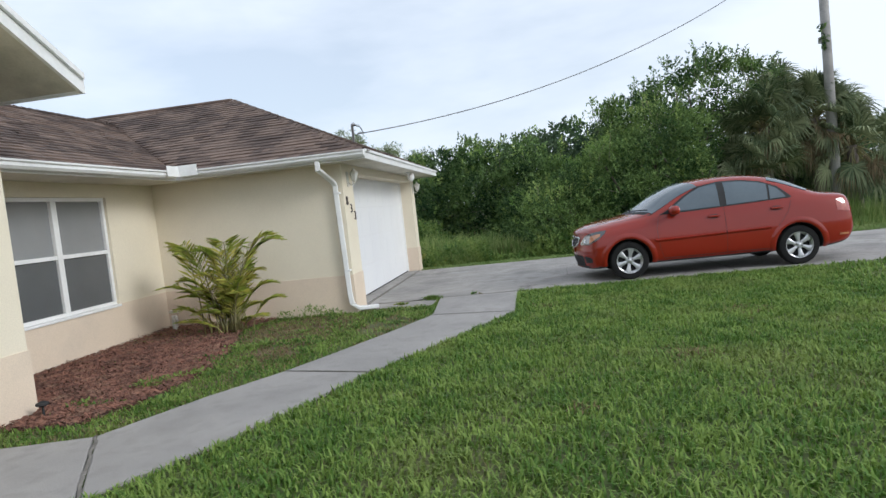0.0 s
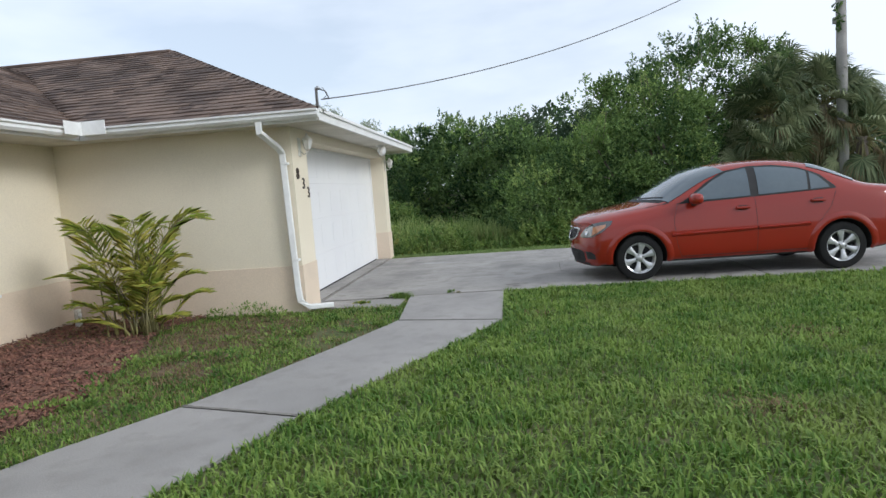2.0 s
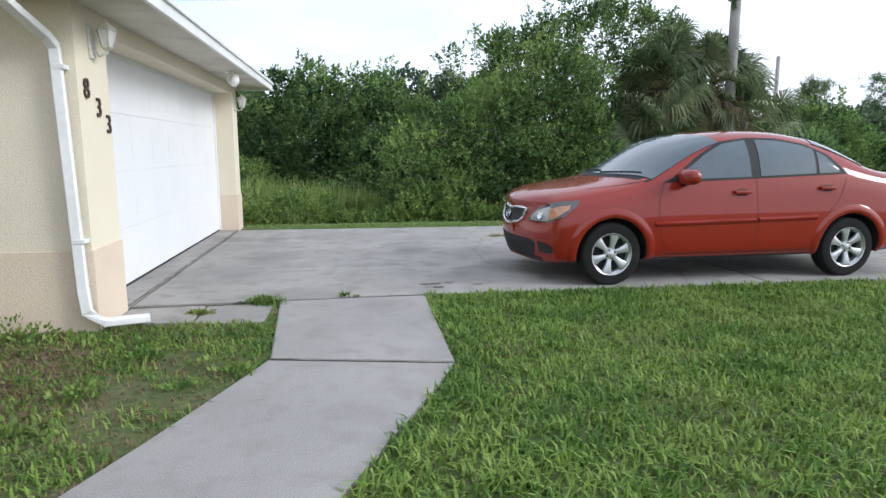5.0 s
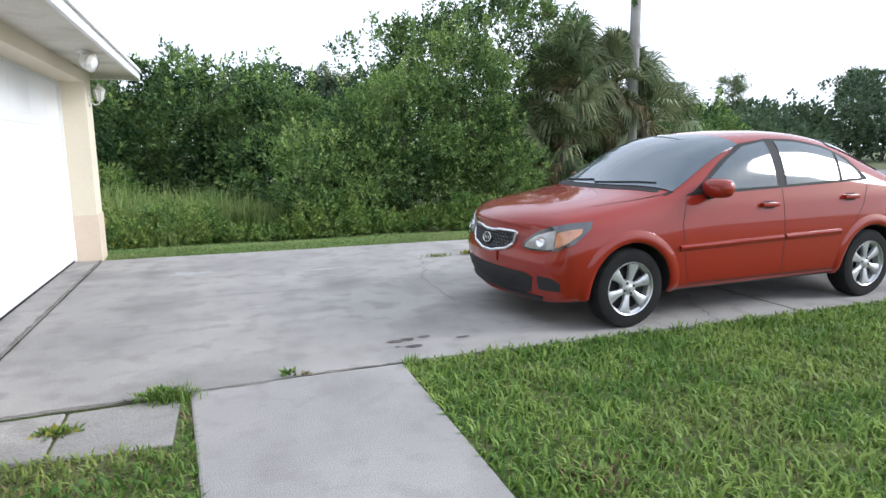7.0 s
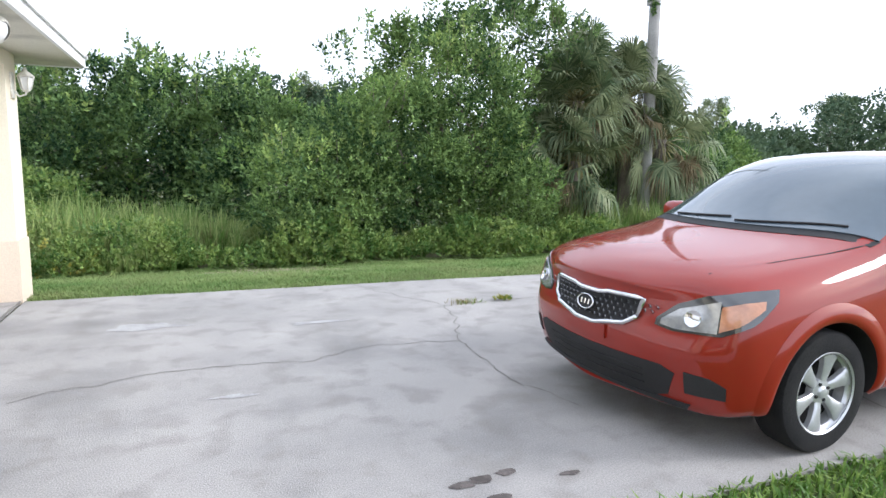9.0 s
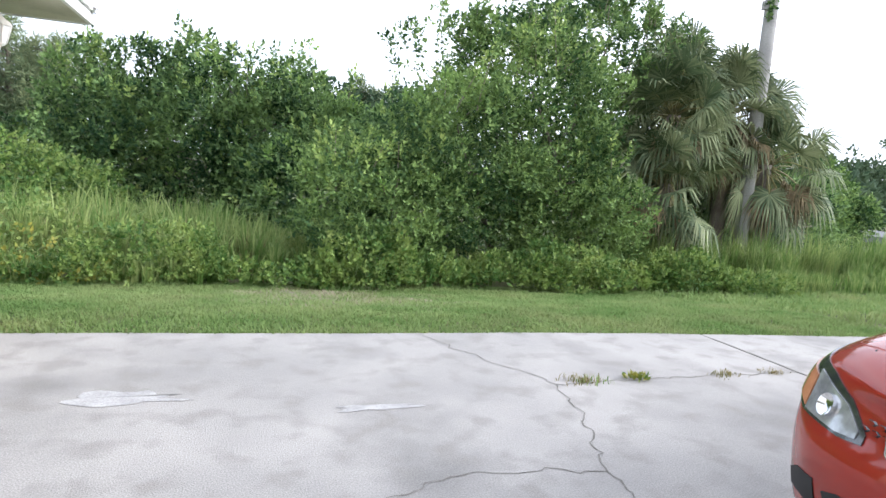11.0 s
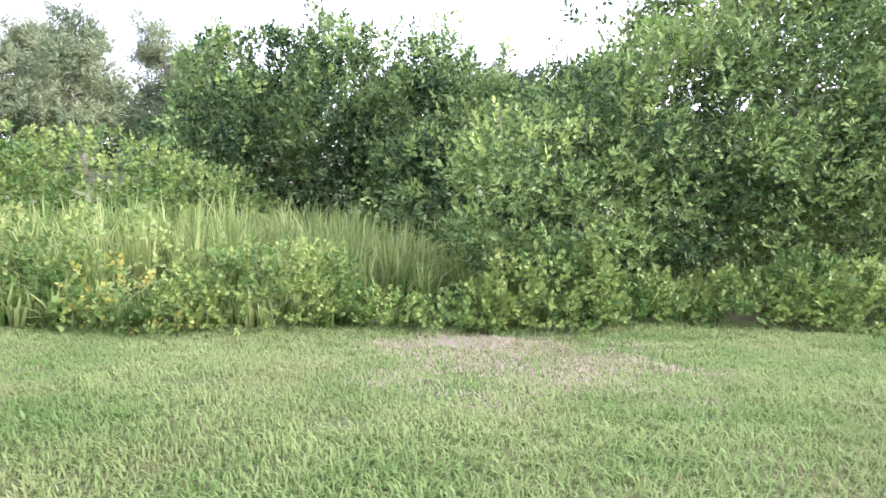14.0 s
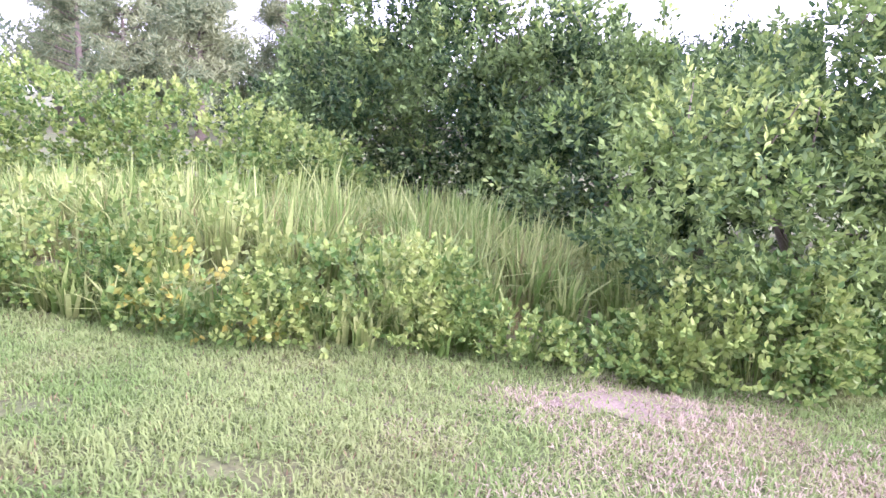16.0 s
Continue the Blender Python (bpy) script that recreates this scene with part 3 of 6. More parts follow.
def roof_plane(parent, corners, up, seed):
    bm = bmesh.new()
    bm.faces.new([bm.verts.new((c[0], c[1], c[2] - 0.004)) for c in corners])
    part("decking", bm_mesh("decking", bm, M_SHINGLE), parent)
    return tagged(part("shingles", shingles("shingles", corners, up, seed), parent), kind="stuff")


roof = part("roof", box("ridge_cap", (-10.0, RIDGE_Y - 0.09, RZ - 0.03), (RX, RIDGE_Y + 0.09, RZ + 0.025), M_SHINGLE, 0.02), house, "weathered brown shingle hip roof")
VAL_Y = EYS + (WX_EAVE - WX_RIDGE)
BACK = -10.0
front = [(EX, EYS, ZE), (EX, EYN, ZE), (RX, RIDGE_Y, RZ)]
roof_plane(roof, front, (-1, 0, PITCH), 1)
south = [(WX_EAVE, EYS, ZE), (EX, EYS, ZE), (RX, RIDGE_Y, RZ), (BACK, RIDGE_Y, RZ), (BACK, VAL_Y, WZ_RIDGE), (WX_RIDGE, VAL_Y, WZ_RIDGE)]
roof_plane(roof, south, (0, 1, PITCH), 2)
north = [(EX, EYN, ZE), (BACK, EYN, ZE), (BACK, RIDGE_Y, RZ), (RX, RIDGE_Y, RZ)]
roof_plane(roof, north, (0, -1, PITCH), 3)
wing = [(WX_EAVE, 1.0, ZE), (WX_EAVE, EYS, ZE), (WX_RIDGE, VAL_Y, WZ_RIDGE), (WX_RIDGE, 1.0, WZ_RIDGE)]
roof_plane(roof, wing, (-1, 0, PITCH), 4)
wing_back = [(WX_RIDGE, VAL_Y, WZ_RIDGE), (BACK, VAL_Y, WZ_RIDGE), (BACK, 1.0, ZE), (WX_RIDGE, 1.0, WZ_RIDGE)]
part("decking", mesh_of("decking", wing_back, [(0, 1, 2, 3)], M_SHINGLE), roof)
for a, b in (((EX, EYS, ZE), (RX, RIDGE_Y, RZ)), ((EX, EYN, ZE), (RX, RIDGE_Y, RZ)), ((WX_RIDGE, 1.0, WZ_RIDGE), (WX_RIDGE, VAL_Y, WZ_RIDGE))):
    a, b = Vector(a), Vector(b)
    steps = int((b - a).length / 0.16)
    side = (b - a).cross(Vector((0, 0, 1))).normalized() * 0.13
    caps_v, caps_f = [], []
    for i in range(steps):
        p, q = a.lerp(b, i / steps), a.lerp(b, (i + 1.15) / steps)
        k = len(caps_v)
        up1, up2 = Vector((0, 0, 0.035)), Vector((0, 0, 0.018))
        caps_v += [p - side + up1 * 0.0 - Vector((0, 0, 0.03)), p + up1, p + side - Vector((0, 0, 0.03)), q - side - Vector((0, 0, 0.045)), q + up2, q + side - Vector((0, 0, 0.045))]
        caps_f += [(k, k + 1, k + 4, k + 3), (k + 1, k + 2, k + 5, k + 4)]
    tagged(part("hip_cap", mesh_of("hip_cap", caps_v, caps_f, M_SHINGLE), roof), kind="stuff")

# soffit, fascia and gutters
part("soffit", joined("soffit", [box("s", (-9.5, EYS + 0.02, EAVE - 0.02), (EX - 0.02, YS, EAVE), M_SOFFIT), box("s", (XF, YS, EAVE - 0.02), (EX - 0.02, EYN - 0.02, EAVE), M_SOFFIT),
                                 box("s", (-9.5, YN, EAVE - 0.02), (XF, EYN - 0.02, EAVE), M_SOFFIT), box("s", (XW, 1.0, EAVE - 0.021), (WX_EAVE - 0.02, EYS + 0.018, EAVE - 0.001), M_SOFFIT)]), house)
part("fascia", box("fascia", (EX - 0.02, EYS, EAVE - 0.025), (EX + 0.012, EYN, ZE + 0.01), M_WHITE, 0.004), house)
part("drip_edge", box("drip_edge", (EX + 0.012, EYS - 0.01, ZE - 0.03), (EX + 0.035, EYN + 0.01, ZE + 0.012), M_WHITE, 0.004), house)
part("fascia", box("fascia", (BACK, EYN - 0.02, EAVE - 0.03), (EX - 0.022, EYN + 0.012, ZE + 0.01), M_WHITE, 0.004), house)
part("fascia", box("fascia", (WX_EAVE, EYS, EAVE - 0.03), (EX - 0.022, EYS + 0.02, ZE + 0.01), M_WHITE, 0.004), house)
part("fascia", box("fascia", (WX_EAVE - 0.02, 1.0, EAVE - 0.03), (WX_EAVE, EYS - 0.002, ZE + 0.01), M_WHITE, 0.004), house)
GUT = [(0.0, 0.0), (0.075, 0.0), (0.10, 0.03), (0.095, 0.065), (0.12, 0.075), (0.12, 0.095), (0.10, 0.095), (0.0, 0.09)]


def gutter(name, a, b, out):
    """A K-style gutter from a to b, its back on the fascia; out points away from it."""
    a, b, out = Vector(a), Vector(b), Vector(out)
    verts = [p + out * g + Vector((0, 0, h)) for p in (a, b) for g, h in GUT]
    n = len(GUT)
    faces = [(i, (i + 1) % n, n + (i + 1) % n, n + i) for i in range(n)] + [tuple(range(n))[::-1], tuple(range(n, 2 * n))]
    return part(name, mesh_of(name, verts, faces, M_WHITE), house)


gutter("gutter", (WX_EAVE + 0.12, EYS - 0.002, EAVE), (EX + 0.02, EYS - 0.002, EAVE), (0, -1, 0))
gutter("gutter", (WX_EAVE + 0.002, 1.0, EAVE - 0.002), (WX_EAVE + 0.002, EYS - 0.12, EAVE - 0.002), (1, 0, 0))
part("splash_guard", joined("splash_guard", [box("g", (WX_EAVE + 0.09, EYS - 0.135, EAVE + 0.01), (WX_EAVE + 0.42, EYS - 0.125, EAVE + 0.17), M_WHITE, 0.003),
                                             box("g", (WX_EAVE + 0.125, EYS - 0.42, EAVE + 0.01), (WX_EAVE + 0.135, EYS - 0.135, EAVE + 0.16), M_WHITE, 0.003)]), house)
# entry gable, its rake facing the drive
GY0, GYR, GY1, GZ0, GZR = 6.10, 3.50, 0.94, 2.90, 4.16


def gable_band(name, x0, x1, under, over, material):
    """A band that follows both slopes of the gable, between two offsets from the roof line."""
    line = [(GY0, GZ0), (GYR, GZR), (GY1, GZ0)]
    verts = [(x, y, z + d) for x in (x0, x1) for d in (under, over) for y, z in line]
    faces = []
    for k in (0, 1):
        faces += [(k, k + 1, k + 4, k + 3), (k + 6, k + 9, k + 10, k + 7), (k, k + 6, k + 7, k + 1), (k + 3, k + 4, k + 10, k + 9)]
    faces += [(0, 3, 9, 6), (2, 8, 11, 5)]
    return mesh_of(name, verts, faces, material)


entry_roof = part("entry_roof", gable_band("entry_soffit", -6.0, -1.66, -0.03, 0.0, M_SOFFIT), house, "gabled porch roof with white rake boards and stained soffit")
part("rake_board", gable_band("rake_board", -1.658, -1.62, -0.06, 0.12, M_WHITE), entry_roof)
part("drip_edge", gable_band("drip_edge", -1.618, -1.585, 0.065, 0.125, M_WHITE), entry_roof)
part("eave_board", box("eave_board", (-6.0, GY0, GZ0 - 0.06), (-1.62, GY0 + 0.03, GZ0 + 0.12), M_WHITE, 0.004), entry_roof)
part("decking", gable_band("decking", -6.0, -1.62, 0.125, 0.15, M_SHINGLE), entry_roof)
part("gable_wall", mesh_of("gable_wall", [(x, y, z) for x in (-2.21, -2.01) for y, z in ((5.44, 2.88), (5.44, 3.19), (GYR, 4.12), (1.66, 3.22), (1.66, 2.88))], [(0, 1, 2, 3, 4), (5, 9, 8, 7, 6), (0, 5, 6, 1), (3, 8, 9, 4)], M_STUCCO), house)

# downspout with its elbows
spout = tagged(new("downspout"), "white aluminium downspout strapped to the garage corner", "downspout")
SP = [(-0.50, 9.27, 2.27), (-0.50, 9.27, 2.14), (-0.42, 9.60, 1.98), (-0.40, 9.665, 1.92), (-0.36, 9.665, 0.30), (-0.34, 9.65, 0.14), (-0.24, 9.68, 0.055), (0.02, 9.80, 0.045)]


def spout_run(name, pts, w=0.075, d=0.055):
    bm = bmesh.new()
    rings = []
    for i, p in enumerate(pts):
        p = Vector(p)
        t = (Vector(pts[min(i + 1, len(pts) - 1)]) - Vector(pts[max(i - 1, 0)])).normalized()
        side = Vector((1, 0.12, 0)) if abs(t.x) < 0.8 else Vector((0, 1, 0))
        side = (side - t * side.dot(t)).normalized()
        other = t.cross(side)
        rings.append([bm.verts.new(p + side * a * w / 2 + other * b * d / 2) for a, b in ((-1, -0.7), (-0.8, -1), (0.8, -1), (1, -0.7), (1, 0.7), (0.8, 1), (-0.8, 1), (-1, 0.7))])
    for r, s in zip(rings, rings[1:]):
        for k in range(8):
            bm.faces.new((r[k], r[(k + 1) % 8], s[(k + 1) % 8], s[k]))
    bm.faces.new(rings[0][::-1])
    bm.faces.new(rings[-1])
    return bm_mesh(name, bm, M_WHITE)


part("upper_elbow", spout_run("upper_elbow", SP[:4]), spout)
part("pipe", spout_run("pipe", SP[3:5], 0.072, 0.052), spout)
part("foot", spout_run("foot", SP[4:]), spout)
for z in (0.62, 1.78):
    part("strap", box("strap", (-0.425 + (1.92 - z) * 0.025, 9.635, z), (-0.345 + (1.92 - z) * 0.025, 9.72, z + 0.03), M_WHITE, 0.003), spout)


def wall_lantern(x, y, z):
    """A white coach lantern on an arm, glass body with a peaked cap."""
    top = tagged(new("wall_lantern"), "white coach lantern with clear glass on the garage pilaster", "wall lamp", "garage lanterns")
    top.location = (x, y, z)
    part("back_plate", box("back_plate", (0, -0.045, -0.13), (0.018, 0.045, 0.10), M_LAMP, 0.008), top)
    part("arm", tube("arm", [(0.015, 0, -0.06), (0.06, 0, -0.11), (0.11, 0, -0.09), (0.115, 0, -0.04)], 0.009, M_LAMP), top)
    part("glass", revolve("glass", [(0.035, -0.05), (0.062, 0.06), (0.058, 0.065)], M_FROST, 6), top).location = (0.115, 0, 0)
    part("cap", revolve("cap", [(0.0, 0.15), (0.012, 0.14), (0.02, 0.115), (0.06, 0.085), (0.075, 0.062), (0.0, 0.06)], M_LAMP, 6), top).location = (0.115, 0, 0)
    part("base", revolve("base", [(0.0, -0.075), (0.025, -0.065), (0.04, -0.05), (0.0, -0.048)], M_LAMP, 6), top).location = (0.115, 0, 0)
    for k in range(6):
        t = math.pi / 3 * k
        part("rib", tube("rib", [(0.115 + 0.037 * math.cos(t), 0.037 * math.sin(t), -0.05), (0.115 + 0.064 * math.cos(t), 0.064 * math.sin(t), 0.062)], 0.005, M_LAMP, 5), top)
    return top


wall_lantern(XF, 9.99, 2.02)
wall_lantern(XF, 15.42, 1.96)
flood = tagged(new("floodlight"), "round white flood lamp under the garage soffit", "flood lamp")
flood.location = (-0.02, 13.6, EAVE - 0.02)
part("mount", revolve("mount", [(0.0, 0.0), (0.055, 0.0), (0.055, -0.02), (0.02, -0.03), (0.018, -0.06), (0.0, -0.06)], M_WHITE, 16), flood)
bulb = part("bulb", revolve("bulb", [(0.0, -0.085), (0.045, -0.082), (0.078, -0.055), (0.082, -0.03), (0.06, 0.02), (0.03, 0.06), (0.0, 0.065)], M_WHITE, 20), flood)
bulb.location, bulb.rotation_euler = (0.03, 0, -0.10), (0, radians(-75), radians(-25))
lens_rim = part("rim", revolve("rim", [(0.06, -0.085), (0.086, -0.06), (0.086, -0.04), (0.078, -0.04)], M_LAMP, 20), flood)
lens_rim.location, lens_rim.rotation_euler = bulb.location, bulb.rotation_euler

for text, y, z in (("8", 9.845, 1.668), ("3", 10.035, 1.550), ("3", 10.20, 1.438)):
    fc = bpy.data.curves.new("digit", "FONT")
    fc.body, fc.size, fc.extrude, fc.align_x, fc.align_y = text, 0.195, 0.006, "CENTER", "CENTER"
    tmp = new("digit_source", fc)
    me = bpy.data.meshes.new_from_object(tmp.evaluated_get(bpy.context.evaluated_depsgraph_get()))
    bpy.data.objects.remove(tmp)
    me.materials.clear()
    me.materials.append(M_NUMBER)
    digit = tagged(new("house_number", me), "dark bronze house number digit " + text, "house number", "house number digits")
    digit.matrix_world = pose(XF + 0.008, y, z, 90, 0, 90)

# service mast on the roof and the drop wire
mast = tagged(new("service_mast", tube("service_mast", [(-1.345, 14.5, 2.75), (-1.345, 14.5, 3.44), (-1.335, 14.48, 3.49), (-1.30, 14.45, 3.50), (-1.27, 14.43, 3.47)], [0.028, 0.028, 0.034, 0.036, 0.03], M_GALV, 10)),
              "grey service mast with a weatherhead above the garage roof", "service mast")
WIRE_A, WIRE_B = Vector((-1.25, 14.46, 3.27)), Vector((11.8, 21.6, 8.42))


def hung(a, b, sag, n=28):
    return [a.lerp(b, i / n) - Vector((0, 0, sag * 4 * (i / n) * (1 - i / n))) for i in range(n + 1)]


wire = tagged(new("service_wire", tube("service_wire", hung(WIRE_A, WIRE_B, 0.9), 0.011, M_WIRE, 5)), "grey overhead service wire from the pole to the roof", "cable")
for dz, dx in ((0.05, 0.0), (0.0, 0.03), (-0.03, 0.05)):
    part("lead", tube("lead", [(-1.27, 14.43, 3.46), (-1.19 + dx, 14.46, 3.44 + dz), (-1.14 + dx, 14.5, 3.30 + dz), (-1.22, 14.475, 3.272)], 0.007, M_WIRE, 5), wire)

# hose bib in the corner
bib = tagged(new("hose_bib"), "small white garden tap standing in the bed by the corner", "tap")
bib.location = (-3.08, 9.42, 0)
bib.scale = (1.3, 1.3, 1.3)
part("riser", tube("riser", [(0, 0, -0.05), (0, 0, 0.17)], 0.032, M_LAMP, 10), bib)
part("spout", tube("spout", [(0, -0.0, 0.15), (0.05, -0.05, 0.16), (0.07, -0.07, 0.11)], 0.02, M_LAMP, 8), bib)
part("handle", revolve("handle", [(0.0, 0.20), (0.05, 0.20), (0.055, 0.215), (0.05, 0.23), (0.0, 0.23)], M_LAMP, 10), bib)
stake = tagged(new("path_light"), "small black stake light beside the entry wall", "garden light")
stake.location = (-1.80, 5.28, -0.02)
part("stake", tube("stake", [(0, 0, -0.02), (0, 0, 0.12)], 0.01, M_BLACK, 8), stake)
part("cap", revolve("cap", [(0.0, 0.17), (0.05, 0.15), (0.055, 0.135), (0.03, 0.12), (0.0, 0.12)], M_BLACK, 12), stake)

# ---- car ----
car = tagged(new("car"), "orange-red four-door sedan with silver six-spoke wheels parked on the driveway", "car")


def ring(x, w, zb, belt, top, xs=(0,) * 9):
    """Half a cross-section of the body: underside, sill, flank, belt, roof or bonnet edge, crown."""
    (yb, zbelt), (ye, ze), (yc, zc), zt = belt, top[0], top[1], top[2]
    ys = (0, w * 0.90, w * 0.975, w, w * 0.99, yb, ye, yc, 0)
    zs = (zb, zb, zb + 0.07, 0.47, 0.70 if zbelt > 0.78 else 0.5 * (0.47 + zbelt), zbelt, ze, zc, zt)
    return [(x + o, y, z) for o, y, z in zip(xs, ys, zs)]


RINGS = [
    ring(-0.82, 0.63, 0.21, (0.61, 0.65), ((0.53, 0.730), (0.33, 0.752), 0.762), (0.06, 0.23, 0.20, 0.15, 0.17, 0.22, 0.20, 0.11, 0.07)),
    ring(-0.77, 0.725, 0.19, (0.70, 0.685), ((0.59, 0.772), (0.36, 0.797), 0.807), (0.04, 0.22, 0.21, 0.18, 0.19, 0.22, 0.18, 0.09, 0.05)),
    ring(-0.55, 0.82, 0.18, (0.775, 0.755), ((0.64, 0.838), (0.37, 0.865), 0.875), (0, 0.03, 0.03, 0.03, 0.03, 0.04, 0.02, 0, 0)),
    ring(-0.28, 0.85, 0.19, (0.80, 0.81), ((0.66, 0.888), (0.38, 0.912), 0.922)),
    ring(0.03, 0.855, 0.20, (0.81, 0.855), ((0.68, 0.930), (0.40, 0.957), 0.967)),
    ring(0.30, 0.852, 0.20, (0.815, 0.895), ((0.70, 0.968), (0.42, 1.0), 1.012), (0, 0, 0, 0, 0, 0, 0, -0.09, -0.13)),
    ring(0.52, 0.85, 0.20, (0.815, 0.925), ((0.715, 1.055), (0.45, 1.12), 1.142), (0, 0, 0, 0, 0, 0, 0, -0.10, -0.14)),
    ring(0.80, 0.85, 0.20, (0.815, 0.945), ((0.69, 1.235), (0.44, 1.315), 1.335), (0, 0, 0, 0, 0, 0, 0, -0.07, -0.10)),
    ring(1.10, 0.85, 0.20, (0.815, 0.955), ((0.66, 1.35), (0.42, 1.415), 1.435), (0, 0, 0, 0, 0, 0, 0, -0.05, -0.07)),
    ring(1.55, 0.85, 0.20, (0.815, 0.965), ((0.65, 1.388), (0.41, 1.446), 1.46)),
    ring(1.95, 0.85, 0.20, (0.815, 0.975), ((0.65, 1.365), (0.41, 1.427), 1.442)),
    ring(2.28, 0.85, 0.20, (0.815, 0.985), ((0.66, 1.288), (0.42, 1.36), 1.375), (0, 0, 0, 0, 0, 0, 0, 0.03, 0.05)),
    ring(2.55, 0.855, 0.20, (0.815, 0.99), ((0.69, 1.165), (0.44, 1.238), 1.252), (0, 0, 0, 0, 0, 0, 0, 0.05, 0.07)),
    ring(2.80, 0.85, 0.20, (0.81, 0.985), ((0.71, 1.045), (0.44, 1.092), 1.102), (0, 0, 0, 0, 0, 0, 0, 0.06, 0.08)),
    ring(3.02, 0.845, 0.22, (0.80, 0.965), ((0.70, 1.02), (0.42, 1.042), 1.047)),
    ring(3.24, 0.81, 0.26, (0.765, 0.935), ((0.66, 1.0), (0.40, 1.025), 1.03), (0.02, -0.04, -0.03, 0, 0, 0, 0, 0.02, 0.03)),
    ring(3.36, 0.74, 0.30, (0.70, 0.885), ((0.60, 0.955), (0.36, 0.98), 0.985), (0.02, -0.10, -0.06, 0.0, -0.02, -0.06, -0.06, 0.0, 0.02)),
]


def car_shell():
    """The smooth body with its wheel arches cut out."""
    bm = bmesh.new()
    left, right = [], []
    for r in RINGS:
        left.append([bm.verts.new((x, -y, z)) for x, y, z in r])
        right.append([left[-1][i] if i in (0, 8) else bm.verts.new((x, y, z)) for i, (x, y, z) in enumerate(r)])
    for a, b, c, d in zip(left, left[1:], right, right[1:]):
        for i in range(8):
            bm.faces.new((a[i], b[i], b[i + 1], a[i + 1]))
            bm.faces.new((c[i], c[i + 1], d[i + 1], d[i]))
    bows = (0, 0.10, 0.11, 0.10, 0.11, 0.135, 0.12)
    for a, c, sign in ((left[0], right[0], -1), (left[-1], right[-1], 0.6)):
        rows = [None]
        for i in range(1, 7):
            mid = []
            for f in (-0.5, 0.0, 0.5):
                k = 1 - f * f * 1.2
                mid.append(bm.verts.new((a[i].co.x + sign * bows[i] * k, -a[i].co.y * f, a[i].co.z + (0.03 * k if i == 6 else 0))))
            rows.append([a[i], *mid, c[i]])
        for p, q in zip(rows[1:], rows[2:]):
            for k in range(4):
                bm.faces.new((p[k], p[k + 1], q[k + 1], q[k]))
        for k in range(4):
            bm.faces.new((rows[1][k + 1], rows[1][k], a[0]))
        top = rows[6]
        for f in ((top[0], top[1], a[7]), (top[1], top[2], a[8], a[7]), (top[2], top[3], c[7], a[8]), (top[3], top[4], c[7])):
            bm.faces.new(f)
    me = bm_mesh("car_body", bm, M_PAINT)
    ob = new("car_body_source", me)
    sub = ob.modifiers.new("smooth", "SUBSURF")
    sub.levels = sub.render_levels = 3
    cutters = []
    for x in (0.0, 2.5):
        for s in (-1, 1):
            b2 = bmesh.new()
            bmesh.ops.create_cone(b2, cap_ends=True, segments=48, radius1=0.342, radius2=0.342, depth=0.62, matrix=pose(x, s * 0.86, 0.295, 90, 0, 0))
            cut = new("arch_cutter", bm_mesh("arch_cutter", b2, M_BLACK))
            bo = ob.modifiers.new("arch", "BOOLEAN")
            bo.object, bo.operation, bo.solver = cut, "DIFFERENCE", "EXACT"
            cutters.append(cut)
    done = bpy.data.meshes.new_from_object(ob.evaluated_get(bpy.context.evaluated_depsgraph_get()))
    for o in (ob, *cutters):
        bpy.data.objects.remove(o)
    done.polygons.foreach_set("use_smooth", [True] * len(done.polygons))
    done.set_sharp_from_angle(angle=radians(32))
    done.materials.clear()
    done.materials.append(M_PAINT)
    done.materials.append(M_BLACK)
    for p in done.polygons:
        c = p.center
        arch = min(math.hypot(c.x, c.z - 0.295), math.hypot(c.x - 2.5, c.z - 0.295))
        if (arch < 0.338 and abs(c.y) > 0.5) or p.normal.z < -0.8 and c.z < 0.3 or (arch < 0.345 and abs(p.normal.y) < 0.3 and c.z > 0.1):
            p.material_index = 1
    return done


from mathutils.bvhtree import BVHTree

shell = car_shell()
part("body", shell, car)
_b = bmesh.new()
_b.from_mesh(shell)
BODY = BVHTree.FromBMesh(_b)


def skin(origin, way, off):
    """The point of the body met from origin along way, lifted off it."""
    way = Vector(way).normalized()
    p, n, _, _ = BODY.ray_cast(Vector(origin), way)
    if p is None:
        p, n, _, _ = BODY.find_nearest(Vector(origin) + way * 2.2)
    if n.dot(way) > 0:
        n = -n
    return p + n * off, n


